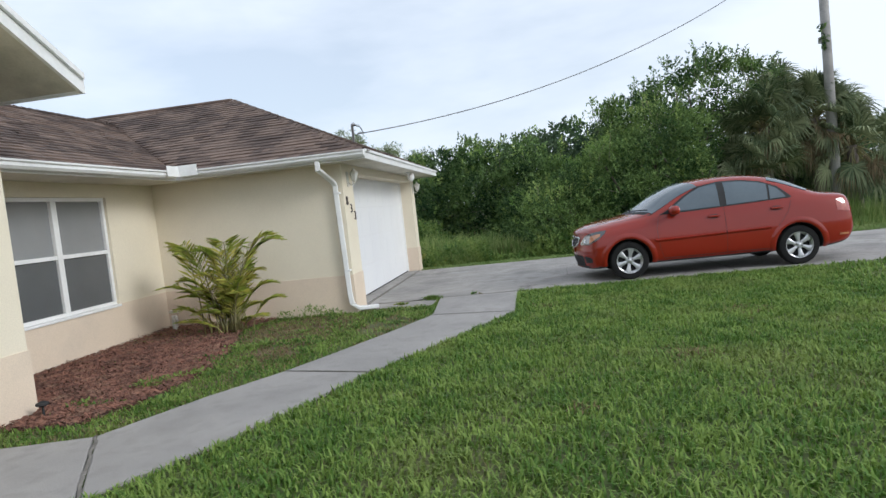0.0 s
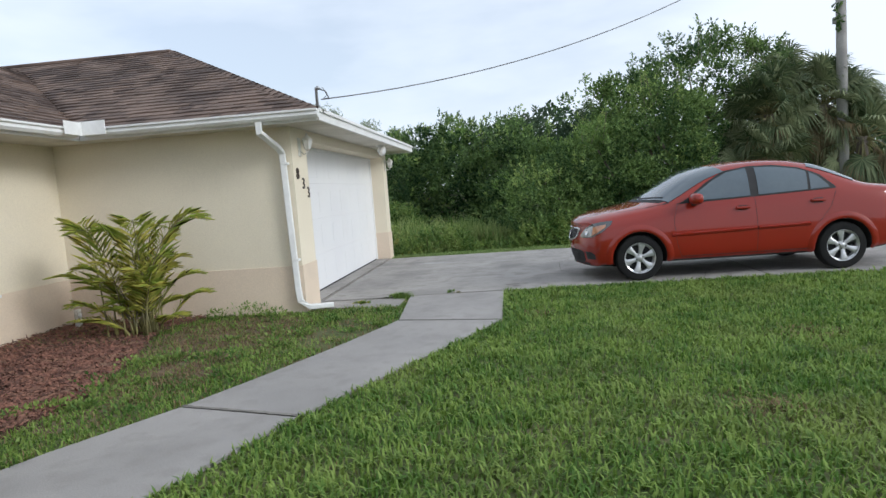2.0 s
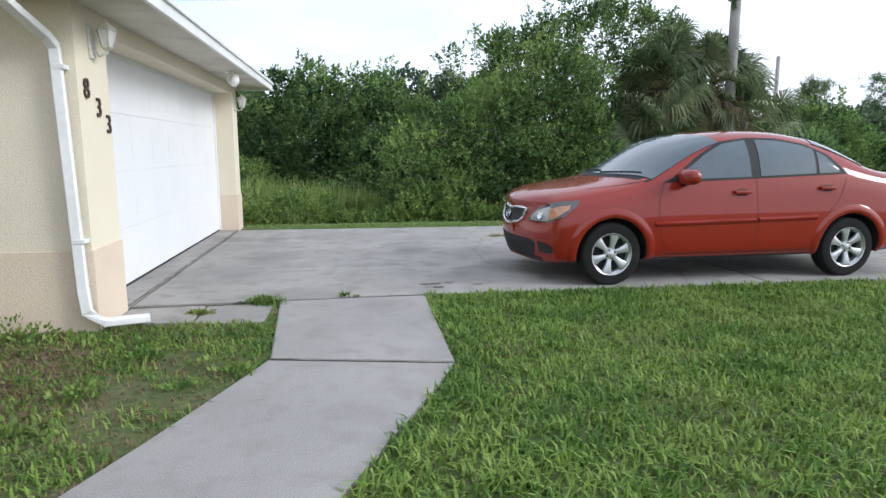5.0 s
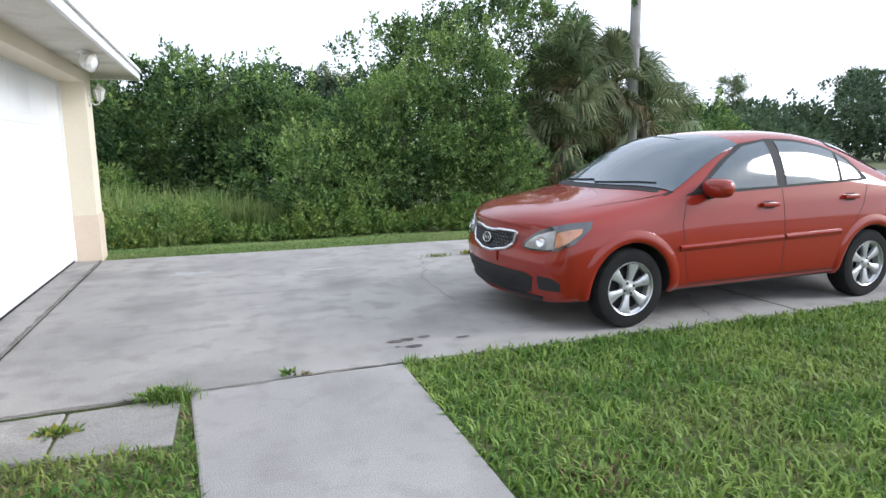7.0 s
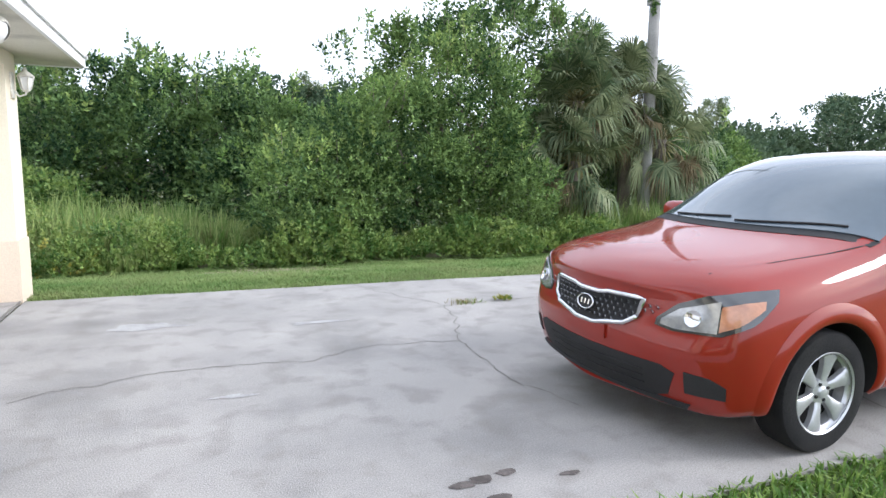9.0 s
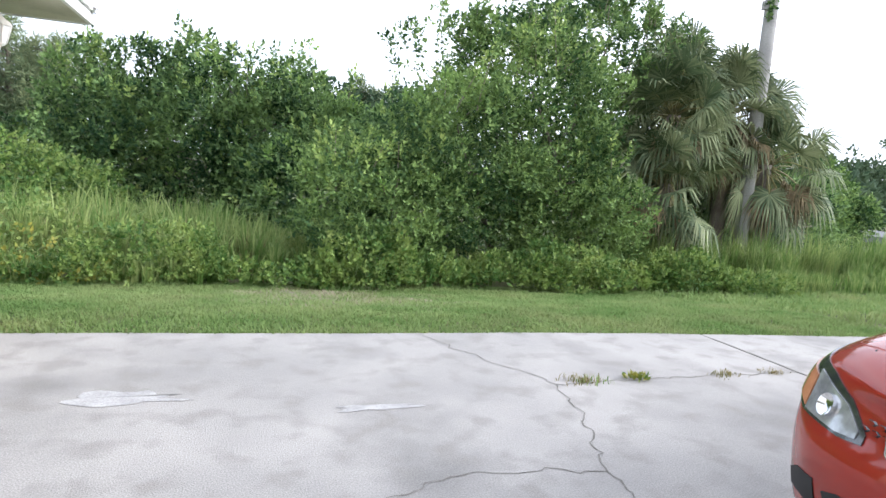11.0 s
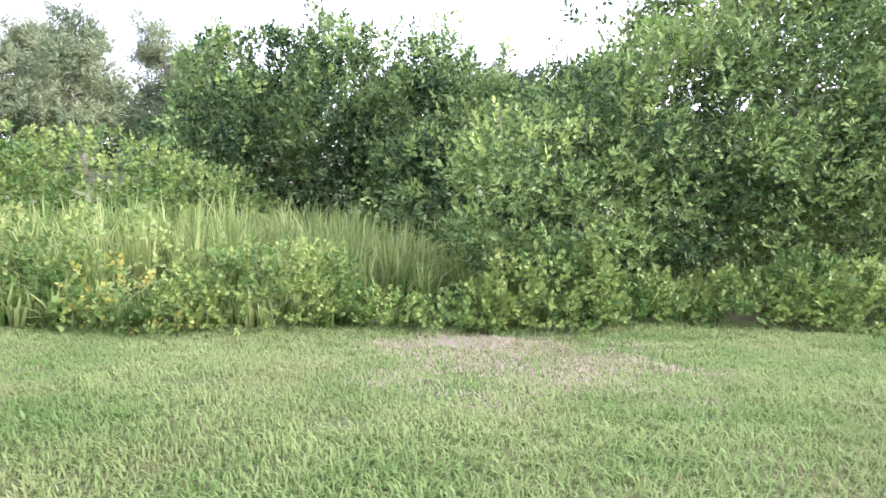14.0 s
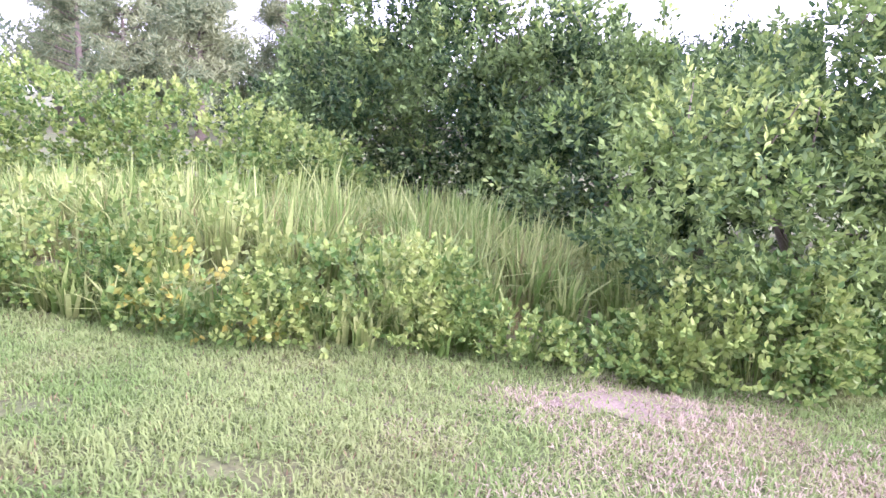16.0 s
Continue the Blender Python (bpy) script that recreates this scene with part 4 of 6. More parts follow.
def panel(name, rows, cast, material, off=0.004, thick=0.012, smooth=True):
    """A sheet laid on the body: rows of (u, v) pairs; cast(u, v) gives a ray's origin and way."""
    offs = off if hasattr(off, "__len__") else [off] * len(rows)
    grid = [[skin(*cast(u, v), o) for u, v in row] for row, o in zip(rows, offs)]
    nr, nc = len(grid), len(grid[0])
    verts = [p for row in grid for p, n in row]
    faces = [(i * nc + j, i * nc + j + 1, (i + 1) * nc + j + 1, (i + 1) * nc + j) for i in range(nr - 1) for j in range(nc - 1)]
    rim = [(0, j) for j in range(nc)] + [(i, nc - 1) for i in range(1, nr)] + [(nr - 1, j) for j in range(nc - 2, -1, -1)] + [(i, 0) for i in range(nr - 2, 0, -1)]
    base = len(verts)
    for i, j in rim:
        p, n = grid[i][j]
        verts.append(p - n * thick)
    m = len(rim)
    for k in range(m):
        a, b = rim[k], rim[(k + 1) % m]
        faces.append((a[0] * nc + a[1], b[0] * nc + b[1], base + (k + 1) % m, base + k))
    bm = bmesh.new()
    vs = [bm.verts.new(v) for v in verts]
    for f in faces:
        try:
            bm.faces.new([vs[i] for i in f])
        except ValueError:
            pass
    bmesh.ops.recalc_face_normals(bm, faces=bm.faces)
    me = bm_mesh(name, bm, material)
    if smooth:
        me.polygons.foreach_set("use_smooth", [True] * len(me.polygons))
        me.set_sharp_from_angle(angle=radians(50))
    return me


def lerp_line(line, t):
    """A point at fraction t of the length in x of a polyline of (u, v)."""
    u = line[0][0] + (line[-1][0] - line[0][0]) * t
    for (a, b), (c, d) in zip(line, line[1:]):
        if (a - u) * (c - u) <= 0 and a != c:
            return u, b + (d - b) * (u - a) / (c - a)
    return u, line[-1][1]


def between(low, high, nu, nv):
    """Rows of points between two lines, each a polyline of (u, v)."""
    rows = []
    for j in range(nv + 1):
        row = []
        for i in range(nu + 1):
            a, b = lerp_line(low, i / nu), lerp_line(high, i / nu)
            row.append((a[0] + (b[0] - a[0]) * j / nv, a[1] + (b[1] - a[1]) * j / nv))
        rows.append(row)
    return rows


def side_cast(s):
    return lambda x, z: ((x, s * 2.0, z), (0, -s, 0))


def front_cast(y, z):
    return (-3, y, z), (1, 0, 0)


def top_cast(x, y):
    return (x, y, 3), (0, 0, -1)


def corner_cast(s):
    """Rays towards the front corner: angle from straight ahead in degrees, and height."""
    return lambda deg, z: ((0.35 - 2.5 * math.cos(radians(deg)), s * (0.25 + 2.5 * math.sin(radians(deg))), z), (math.cos(radians(deg)), -s * math.sin(radians(deg)), 0))


for s in (-1, 1):
    sc = side_cast(s)
    # window surround, then the panes
    part("window_surround", panel("window_surround", between([(0.50, 0.950), (1.0, 0.965), (2.44, 1.018)], [(0.60, 0.99), (0.88, 1.19), (1.13, 1.322), (1.45, 1.364), (1.75, 1.357), (2.05, 1.305), (2.28, 1.205), (2.44, 1.04)], 48, 8), sc, M_BLACK, 0.005), car, "black window surround and pillars")
    part("front_window", panel("front_window", between([(0.72, 0.978), (1.40, 0.995)], [(0.74, 1.06), (0.96, 1.205), (1.16, 1.302), (1.41, 1.340)], 16, 8), sc, M_CARGLASS, 0.009), car, "tinted front door window")
    part("rear_window", panel("rear_window", between([(1.50, 1.0), (2.10, 1.022)], [(1.515, 1.342), (1.75, 1.333), (2.0, 1.292), (2.13, 1.250)], 14, 8), sc, M_CARGLASS, 0.009), car, "tinted rear door window")
    part("quarter_window", panel("quarter_window", between([(2.135, 1.024), (2.365, 1.032)], [(2.16, 1.232), (2.26, 1.175), (2.355, 1.06)], 8, 6), sc, M_CARGLASS, 0.009), car, "small tinted quarter window")
    # seams round the doors
    for line in ([(0.50, 0.95), (0.44, 0.75), (0.47, 0.45), (0.52, 0.29)], [(1.45, 0.99), (1.465, 0.6), (1.455, 0.29)], [(2.43, 0.98), (2.36, 0.80), (2.22, 0.62), (2.14, 0.42), (2.10, 0.29)], ):
        rows = [[(x - 0.0022, z), (x + 0.0022, z)] for (x0, z0), (x1, z1) in zip(line, line[1:]) for x, z in [(x0 + (x1 - x0) * k / 6, z0 + (z1 - z0) * k / 6) for k in range(7)]]
        part("door_seam", panel("door_seam", rows, sc, M_BLACK, 0.0015, 0.004), car)
    part("sill_seam", panel("sill_seam", between([(0.52, 0.283), (2.10, 0.283)], [(0.52, 0.291), (2.10, 0.291)], 20, 1), sc, M_BLACK, 0.0015, 0.004), car)
    for x0, x1, zb in ((0.41, 1.44, 0.545), (1.475, 2.10, 0.567)):
        part("side_moulding", panel("side_moulding", between([(x0, zb), (x1, zb + (x1 - x0) * 0.02)], [(x0, zb + 0.045), (x1, zb + 0.045 + (x1 - x0) * 0.02)], 20, 3), sc, M_PAINT, (0.004, 0.018, 0.020, 0.004), 0.01), car, "body-coloured side moulding")
    for ax in (0.0, 2.5):
        arc = [radians(-8 + 196 * k / 36) for k in range(37)]
        rows = [[(ax + r * math.cos(t), 0.295 + r * math.sin(t)) for t in arc] for r in (0.3445, 0.352, 0.372, 0.400, 0.430)]
        part("arch_flare", panel("arch_flare", rows, sc, M_PAINT, (0.003, 0.009, 0.013, 0.010, 0.001), 0.006), car, "flared wheel arch lip")
    for x, z in ((1.29, 0.855), (2.205, 0.885)):
        p, n = skin(*sc(x, z), 0.0)
        bm = bmesh.new()
        box_bm(bm, (-0.085, -0.022, -0.019), (0.085, 0.022, 0.019), 0.015)
        me = bm_mesh("door_handle", bm, M_PAINT, True)
        h = part("door_handle", me, car, "body-coloured pull handle")
        h.location = p + Vector((0, s * 0.014, 0))
        part("handle_recess", panel("handle_recess", between([(x - 0.05, z - 0.032), (x + 0.06, z - 0.032)], [(x - 0.05, z + 0.028), (x + 0.06, z + 0.028)], 6, 3), sc, M_BLACK, 0.001, 0.003), car)
    # mirror
    bm = bmesh.new()
    bmesh.ops.create_uvsphere(bm, u_segments=20, v_segments=12, radius=1.0)
    for v in bm.verts:
        v.co = Vector((math.copysign(abs(v.co.x) ** 0.75, v.co.x) * 0.075, math.copysign(abs(v.co.y) ** 0.7, v.co.y) * 0.125, math.copysign(abs(v.co.z) ** 0.7, v.co.z) * 0.072))
        v.co.x += 0.03 * abs(v.co.y + s * 0.05)
    mirror = part("mirror", bm_mesh("mirror", bm, M_PAINT, True), car, "orange-red door mirror")
    mirror.location = (0.70, s * 0.885, 1.005)
    part("mirror_foot", box("mirror_foot", (-0.03, -0.06, -0.03), (0.035, 0.06, 0.02), M_BLACK, 0.012), mirror).location = (0.0, -s * 0.115, -0.055)
    part("mirror_corner", panel("mirror_corner", between([(0.55, 0.965), (0.735, 0.975)], [(0.62, 0.995), (0.735, 1.07)], 5, 3), sc, M_BLACK, 0.009), car)
    # lamps on the front corner
    cc = corner_cast(s)
    part("headlight_surround", panel("headlight_surround", between([(10, 0.590), (15, 0.578), (27, 0.590), (34, 0.650), (38.5, 0.745)], [(10, 0.622), (15, 0.700), (22, 0.752), (31, 0.785), (38.5, 0.795)], 22, 8), cc, M_LENS_DARK, 0.005), car, "smoked headlight surround")
    lamp = part("headlight", panel("headlight", between([(11.5, 0.598), (16, 0.588), (26, 0.600)], [(11.5, 0.622), (16, 0.682), (26, 0.738)], 10, 6), cc, M_LENS, 0.009), car, "clear headlight lens")
    part("indicator", panel("indicator", between([(26.4, 0.606), (31, 0.645), (35.5, 0.715)], [(26.4, 0.715), (31, 0.738), (35.5, 0.748)], 7, 6), cc, M_AMBER, 0.010), lamp, "amber indicator lens")
    p, n = skin(*cc(20, 0.645), 0.011)
    bulb_ring = part("reflector", revolve("reflector", [(0.0, 0.0), (0.022, 0.002), (0.034, 0.010), (0.038, 0.012), (0.038, 0.0)], M_CHROME, 20), lamp)
    bulb_ring.matrix_world = Matrix.Translation(p) @ n.to_track_quat("Z", "Y").to_matrix().to_4x4()
    # fog-lamp recess and tail lamp
    part("fog_recess", panel("fog_recess", between([(19, 0.300), (29, 0.305)], [(19, 0.405), (25, 0.398), (29, 0.365)], 8, 5), cc, M_BLACK, 0.004), car, "black fog lamp recess")
    part("bonnet_seam", panel("bonnet_seam", [[(x, s * y - 0.0025), (x, s * y + 0.0025)] for x, y in ((-0.66, 0.47), (-0.5, 0.56), (-0.2, 0.64), (0.1, 0.69), (0.32, 0.72))], top_cast, M_BLACK, 0.0015, 0.004), car)
    part("tail_lamp", panel("tail_lamp", between([(3.06, 0.76), (3.34, 0.72)], [(3.06, 0.93), (3.34, 0.92)], 6, 5), sc, M_RED_LENS, 0.006), car, "red tail lamp")
    part("bumper_reflector", panel("bumper_reflector", between([(3.08, 0.39), (3.22, 0.39)], [(3.08, 0.42), (3.22, 0.42)], 4, 2), sc, M_AMBER, 0.004), car)

# screens
part("windscreen", panel("windscreen", [[(0.165 + 0.24 * abs(v) ** 2.2 + t * (0.83 - 0.10 * abs(v) ** 2), v * (0.735 - 0.115 * t)) for v in [k / 14 - 1 for k in range(29)]] for t in [i / 16 for i in range(17)]], top_cast, M_CARGLASS, 0.009), car, "tinted windscreen")
part("rear_screen", panel("rear_screen", [[(2.86 - 0.16 * abs(v) ** 2 - t * (0.58 - 0.05 * abs(v) ** 2), v * (0.68 - 0.08 * t)) for v in [k / 14 - 1 for k in range(29)]] for t in [i / 12 for i in range(13)]], top_cast, M_CARGLASS, 0.009), car, "tinted rear screen")
part("cowl", panel("cowl", [[(0.10 + 0.24 * abs(v) ** 2.2 + t * 0.075, v * 0.74) for v in [k / 8 - 1 for k in range(17)]] for t in (0, 0.5, 1)], top_cast, M_BLACK, 0.003), car, "black scuttle panel")
for y0, y1 in ((-0.08, -0.60), (0.42, -0.02)):
    pts = [skin(*top_cast(0.185 + 0.24 * abs(y / 0.735) ** 2.2 + 0.035 * k, y), 0.014)[0] for k, y in ((i / 5, y0 + (y1 - y0) * i / 5) for i in range(6))]
    part("wiper", tube("wiper", pts, 0.007, M_BLACK, 6), car)

# grille with chrome frame and oval badge
G_LOW = [(-0.335, 0.605), (-0.27, 0.562), (-0.14, 0.540), (-0.08, 0.525), (0.08, 0.525), (0.14, 0.540), (0.27, 0.562), (0.335, 0.605)]
G_HIGH = [(-0.350, 0.695), (-0.325, 0.698), (-0.14, 0.695), (-0.08, 0.682), (0.08, 0.682), (0.14, 0.695), (0.325, 0.698), (0.350, 0.695)]
grille = part("grille", panel("grille", between(G_LOW, G_HIGH, 32, 6), front_cast, M_BLACK, 0.004), car, "black honeycomb grille with a chrome frame")


def rim_tube(name, pts, r, material, parent, off):
    loop = [skin(*front_cast(y, z), off)[0] for y, z in pts]
    return part(name, tube(name, loop + loop[:1], r, material, 8), parent)


edge = [lerp_line(G_LOW, i / 30) for i in range(31)] + [lerp_line(G_HIGH, 1 - i / 30) for i in range(31)]
rim_tube("chrome_frame", edge, 0.013, M_CHROME, grille, 0.008)
hexv, hexf = [], []
for r in range(5):
    for c in range(22):
        y = -0.42 + c * 0.04 + (r % 2) * 0.02
        z = 0.565 + r * 0.025
        lo, hi = lerp_line(G_LOW, (y + 0.335) / 0.67)[1], lerp_line(G_HIGH, (y + 0.35) / 0.70)[1]
        if lo + 0.018 < z < hi - 0.018:
            p, n = skin(*front_cast(y, z), 0.006)
            k = len(hexv)
            for rr, out in ((0.014, 0.0), (0.010, 0.006)):
                hexv += [p + n * out + Vector((0, rr * 1.25 * math.cos(math.pi / 3 * q), rr * 0.75 * math.sin(math.pi / 3 * q))) for q in range(6)]
            hexf += [(k + q, k + (q + 1) % 6, k + 6 + (q + 1) % 6, k + 6 + q) for q in range(6)]
part("honeycomb", mesh_of("honeycomb", hexv, hexf, M_LENS_DARK), grille)
p, n = skin(*front_cast(0.0, 0.612), 0.016)
badge = part("badge", revolve("badge", [(0.0, 0.010), (0.040, 0.009), (0.052, 0.004), (0.052, -0.02), (0.0, -0.02)], M_BLACK, 28, "x"), grille, "oval badge with a chrome rim")
badge.location, badge.rotation_euler, badge.scale = p, (0, radians(-168), 0), (1, 1.22, 0.72)
bring = part("badge_rim", tube("badge_rim", [(0.010, 0.052 * math.cos(t), 0.052 * math.sin(t)) for t in [2 * math.pi * k / 28 for k in range(29)]], 0.006, M_CHROME, 6), badge)
for y0 in (-0.024, 0.0, 0.024):
    part("badge_bar", box("badge_bar", (0.008, y0 - 0.005, -0.02), (0.014, y0 + 0.005, 0.02), M_CHROME, 0.002), badge)
I_LOW = [(-0.50, 0.270), (-0.40, 0.236), (0.40, 0.236), (0.50, 0.270)]
I_HIGH = [(-0.55, 0.385), (-0.48, 0.412), (0.48, 0.412), (0.55, 0.385)]
intake = part("lower_intake", panel("lower_intake", between(I_LOW, I_HIGH, 32, 6), front_cast, M_BLACK, 0.004), car, "wide black lower intake")
for z in (0.29, 0.325, 0.36):
    part("intake_bar", panel("intake_bar", between([(-0.38, z), (0.38, z)], [(-0.38, z + 0.006), (0.38, z + 0.006)], 20, 1), front_cast, M_BLACK, 0.012), intake)
part("intake_lip", panel("intake_lip", between([(-0.58, 0.222), (0.58, 0.222)], [(-0.60, 0.245), (0.60, 0.245)], 24, 2), front_cast, M_BLACK, 0.012), car)
part("plate_holder", panel("plate_holder", between([(-0.16, 0.455), (0.16, 0.455)], [(-0.16, 0.525), (0.16, 0.525)], 8, 3), front_cast, M_PAINT, 0.012, 0.014), car)

# wheels
tyre_me = revolve("tyre", [(0.185, -0.085), (0.20, -0.09), (0.255, -0.092), (0.280, -0.085), (0.293, -0.066), (0.295, 0.0), (0.293, 0.066), (0.280, 0.085), (0.255, 0.092), (0.20, 0.09), (0.185, 0.085)], M_TYRE, 48, "y")
rim_me = revolve("rim", [(0.187, -0.086), (0.196, -0.092), (0.200, -0.086), (0.190, -0.070), (0.175, -0.060), (0.170, 0.05), (0.187, 0.08)], M_ALLOY, 48, "y")
disc_me = revolve("backing", [(0.0, -0.012), (0.172, -0.012), (0.172, 0.0), (0.0, 0.0)], M_BLACK, 32, "y")
hub_me = revolve("hub_cap", [(0.0, -0.078), (0.018, -0.078), (0.026, -0.074), (0.030, -0.068), (0.058, -0.064), (0.062, -0.055), (0.062, -0.03)], M_ALLOY, 28, "y")


def spoke_mesh():
    bm = bmesh.new()
    rows = []
    for r, w, y in ((0.045, 0.020, -0.064), (0.085, 0.023, -0.072), (0.13, 0.032, -0.076), (0.165, 0.044, -0.078), (0.184, 0.052, -0.076)):
        rows.append([bm.verts.new(c) for c in ((-w, y + 0.03, r), (-w, y + 0.006, r), (-w * 0.7, y, r), (w * 0.7, y, r), (w, y + 0.006, r), (w, y + 0.03, r))])
    for a, b in zip(rows, rows[1:]):
        for k in range(5):
            bm.faces.new((a[k], a[k + 1], b[k + 1], b[k]))
    return bm_mesh("spoke", bm, M_ALLOY, True)


spoke_me = spoke_mesh()
nut_me = revolve("wheel_nut", [(0.0, -0.075), (0.008, -0.074), (0.009, -0.06)], M_BLACK, 8, "y")
for x in (0.0, 2.5):
    for s in (-1, 1):
        wheel = part("wheel", tyre_me, car, "black tyre on a silver six-spoke rim")
        wheel.location, wheel.rotation_euler = (x, s * 0.735, 0.295), (0, radians(11 + 17 * x), 0 if s < 0 else math.pi)
        part("rim", rim_me, wheel)
        part("brake_backing", disc_me, wheel)
        part("hub_cap", hub_me, wheel)
        for k in range(6):
            part("spoke", spoke_me, wheel).rotation_euler = (0, math.pi / 3 * k, 0)
        for k in range(4):
            part("wheel_nut", nut_me, wheel).location = (0.042 * math.cos(math.pi / 2 * k + 0.6), 0.0, 0.042 * math.sin(math.pi / 2 * k + 0.6))
car.matrix_world = pose(3.838, 11.383, 0.0, 0, 0, 2.06)

# ---- plants ----


def unit(v):
    return v / np.maximum(np.linalg.norm(v, axis=-1, keepdims=True), 1e-9)


def leaf_mesh(name, base, way, length, width, materials, ids=None, fold=0.25, droop=0.0):
    """Loose folded leaves: base points, directions, lengths and widths, all arrays."""
    n = len(base)
    side = unit(np.cross(way, RNG.normal(size=(n, 3))))
    up = np.cross(side, way)
    mid = base + way * (length * 0.45)[:, None]
    tip = base + way * length[:, None] - np.array([0, 0, 1.0]) * (droop * length)[:, None] if droop else base + way * length[:, None]
    a = mid + side * width[:, None] + up * (width * fold)[:, None]
    b = mid - side * width[:, None] + up * (width * fold)[:, None]
    return quads_np(name, np.stack([base, a, tip, b], 1), n, 4, [(0, 1, 2), (0, 2, 3)], materials, ids)


def sprigs(name, centre, axis, per, reach, length, width, materials, ids=None, open_=0.9):
    """Sprays of leaves: per leaves along each axis, spreading from it."""
    n = len(centre)
    t = np.tile(np.linspace(0, 1, per), (n, 1)) + RNG.uniform(-0.08, 0.08, (n, per))
    rad = unit(np.cross(axis[:, None, :], RNG.normal(size=(n, per, 3))))
    way = unit(axis[:, None, :] * (0.25 + 0.7 * t[..., None]) + rad * (open_ * (1.15 - 0.5 * t[..., None])))
    base = centre[:, None, :] + axis[:, None, :] * (t * reach)[..., None]
    ln = length * RNG.uniform(0.65, 1.25, (n, per))
    wd = width * RNG.uniform(0.7, 1.2, (n, per))
    ids = None if ids is None else np.repeat(ids, per)
    return leaf_mesh(name, base.reshape(-1, 3), way.reshape(-1, 3), ln.reshape(-1), wd.reshape(-1), materials, ids)


def on_blobs(blobs, n, inner=0.55, lump=0.25, lump_size=0.9):
    """Points in the outer part of a heap of rounded masses, and the outward directions there."""
    b = np.array(blobs, float)
    area = (b[:, 3] * b[:, 5] + b[:, 3] * b[:, 4] + b[:, 4] * b[:, 5]) ** 1.0
    which = RNG.choice(len(b), n, p=area / area.sum())
    d = unit(RNG.normal(size=(n, 3)))
    flip = (d[:, 1] > 0.35) & (RNG.random(n) < 0.6)
    d[flip, 1] *= -1
    r = inner + (1 - inner) * RNG.random(n) ** 0.45
    p = b[which, :3] + d * b[which, 3:6] * r[:, None]
    k = np.array([noise.noise(Vector(q * lump_size)) for q in p])
    p = p + d * (b[which, 3:6] * (k * lump)[:, None])
    return p, d, r + k * lump


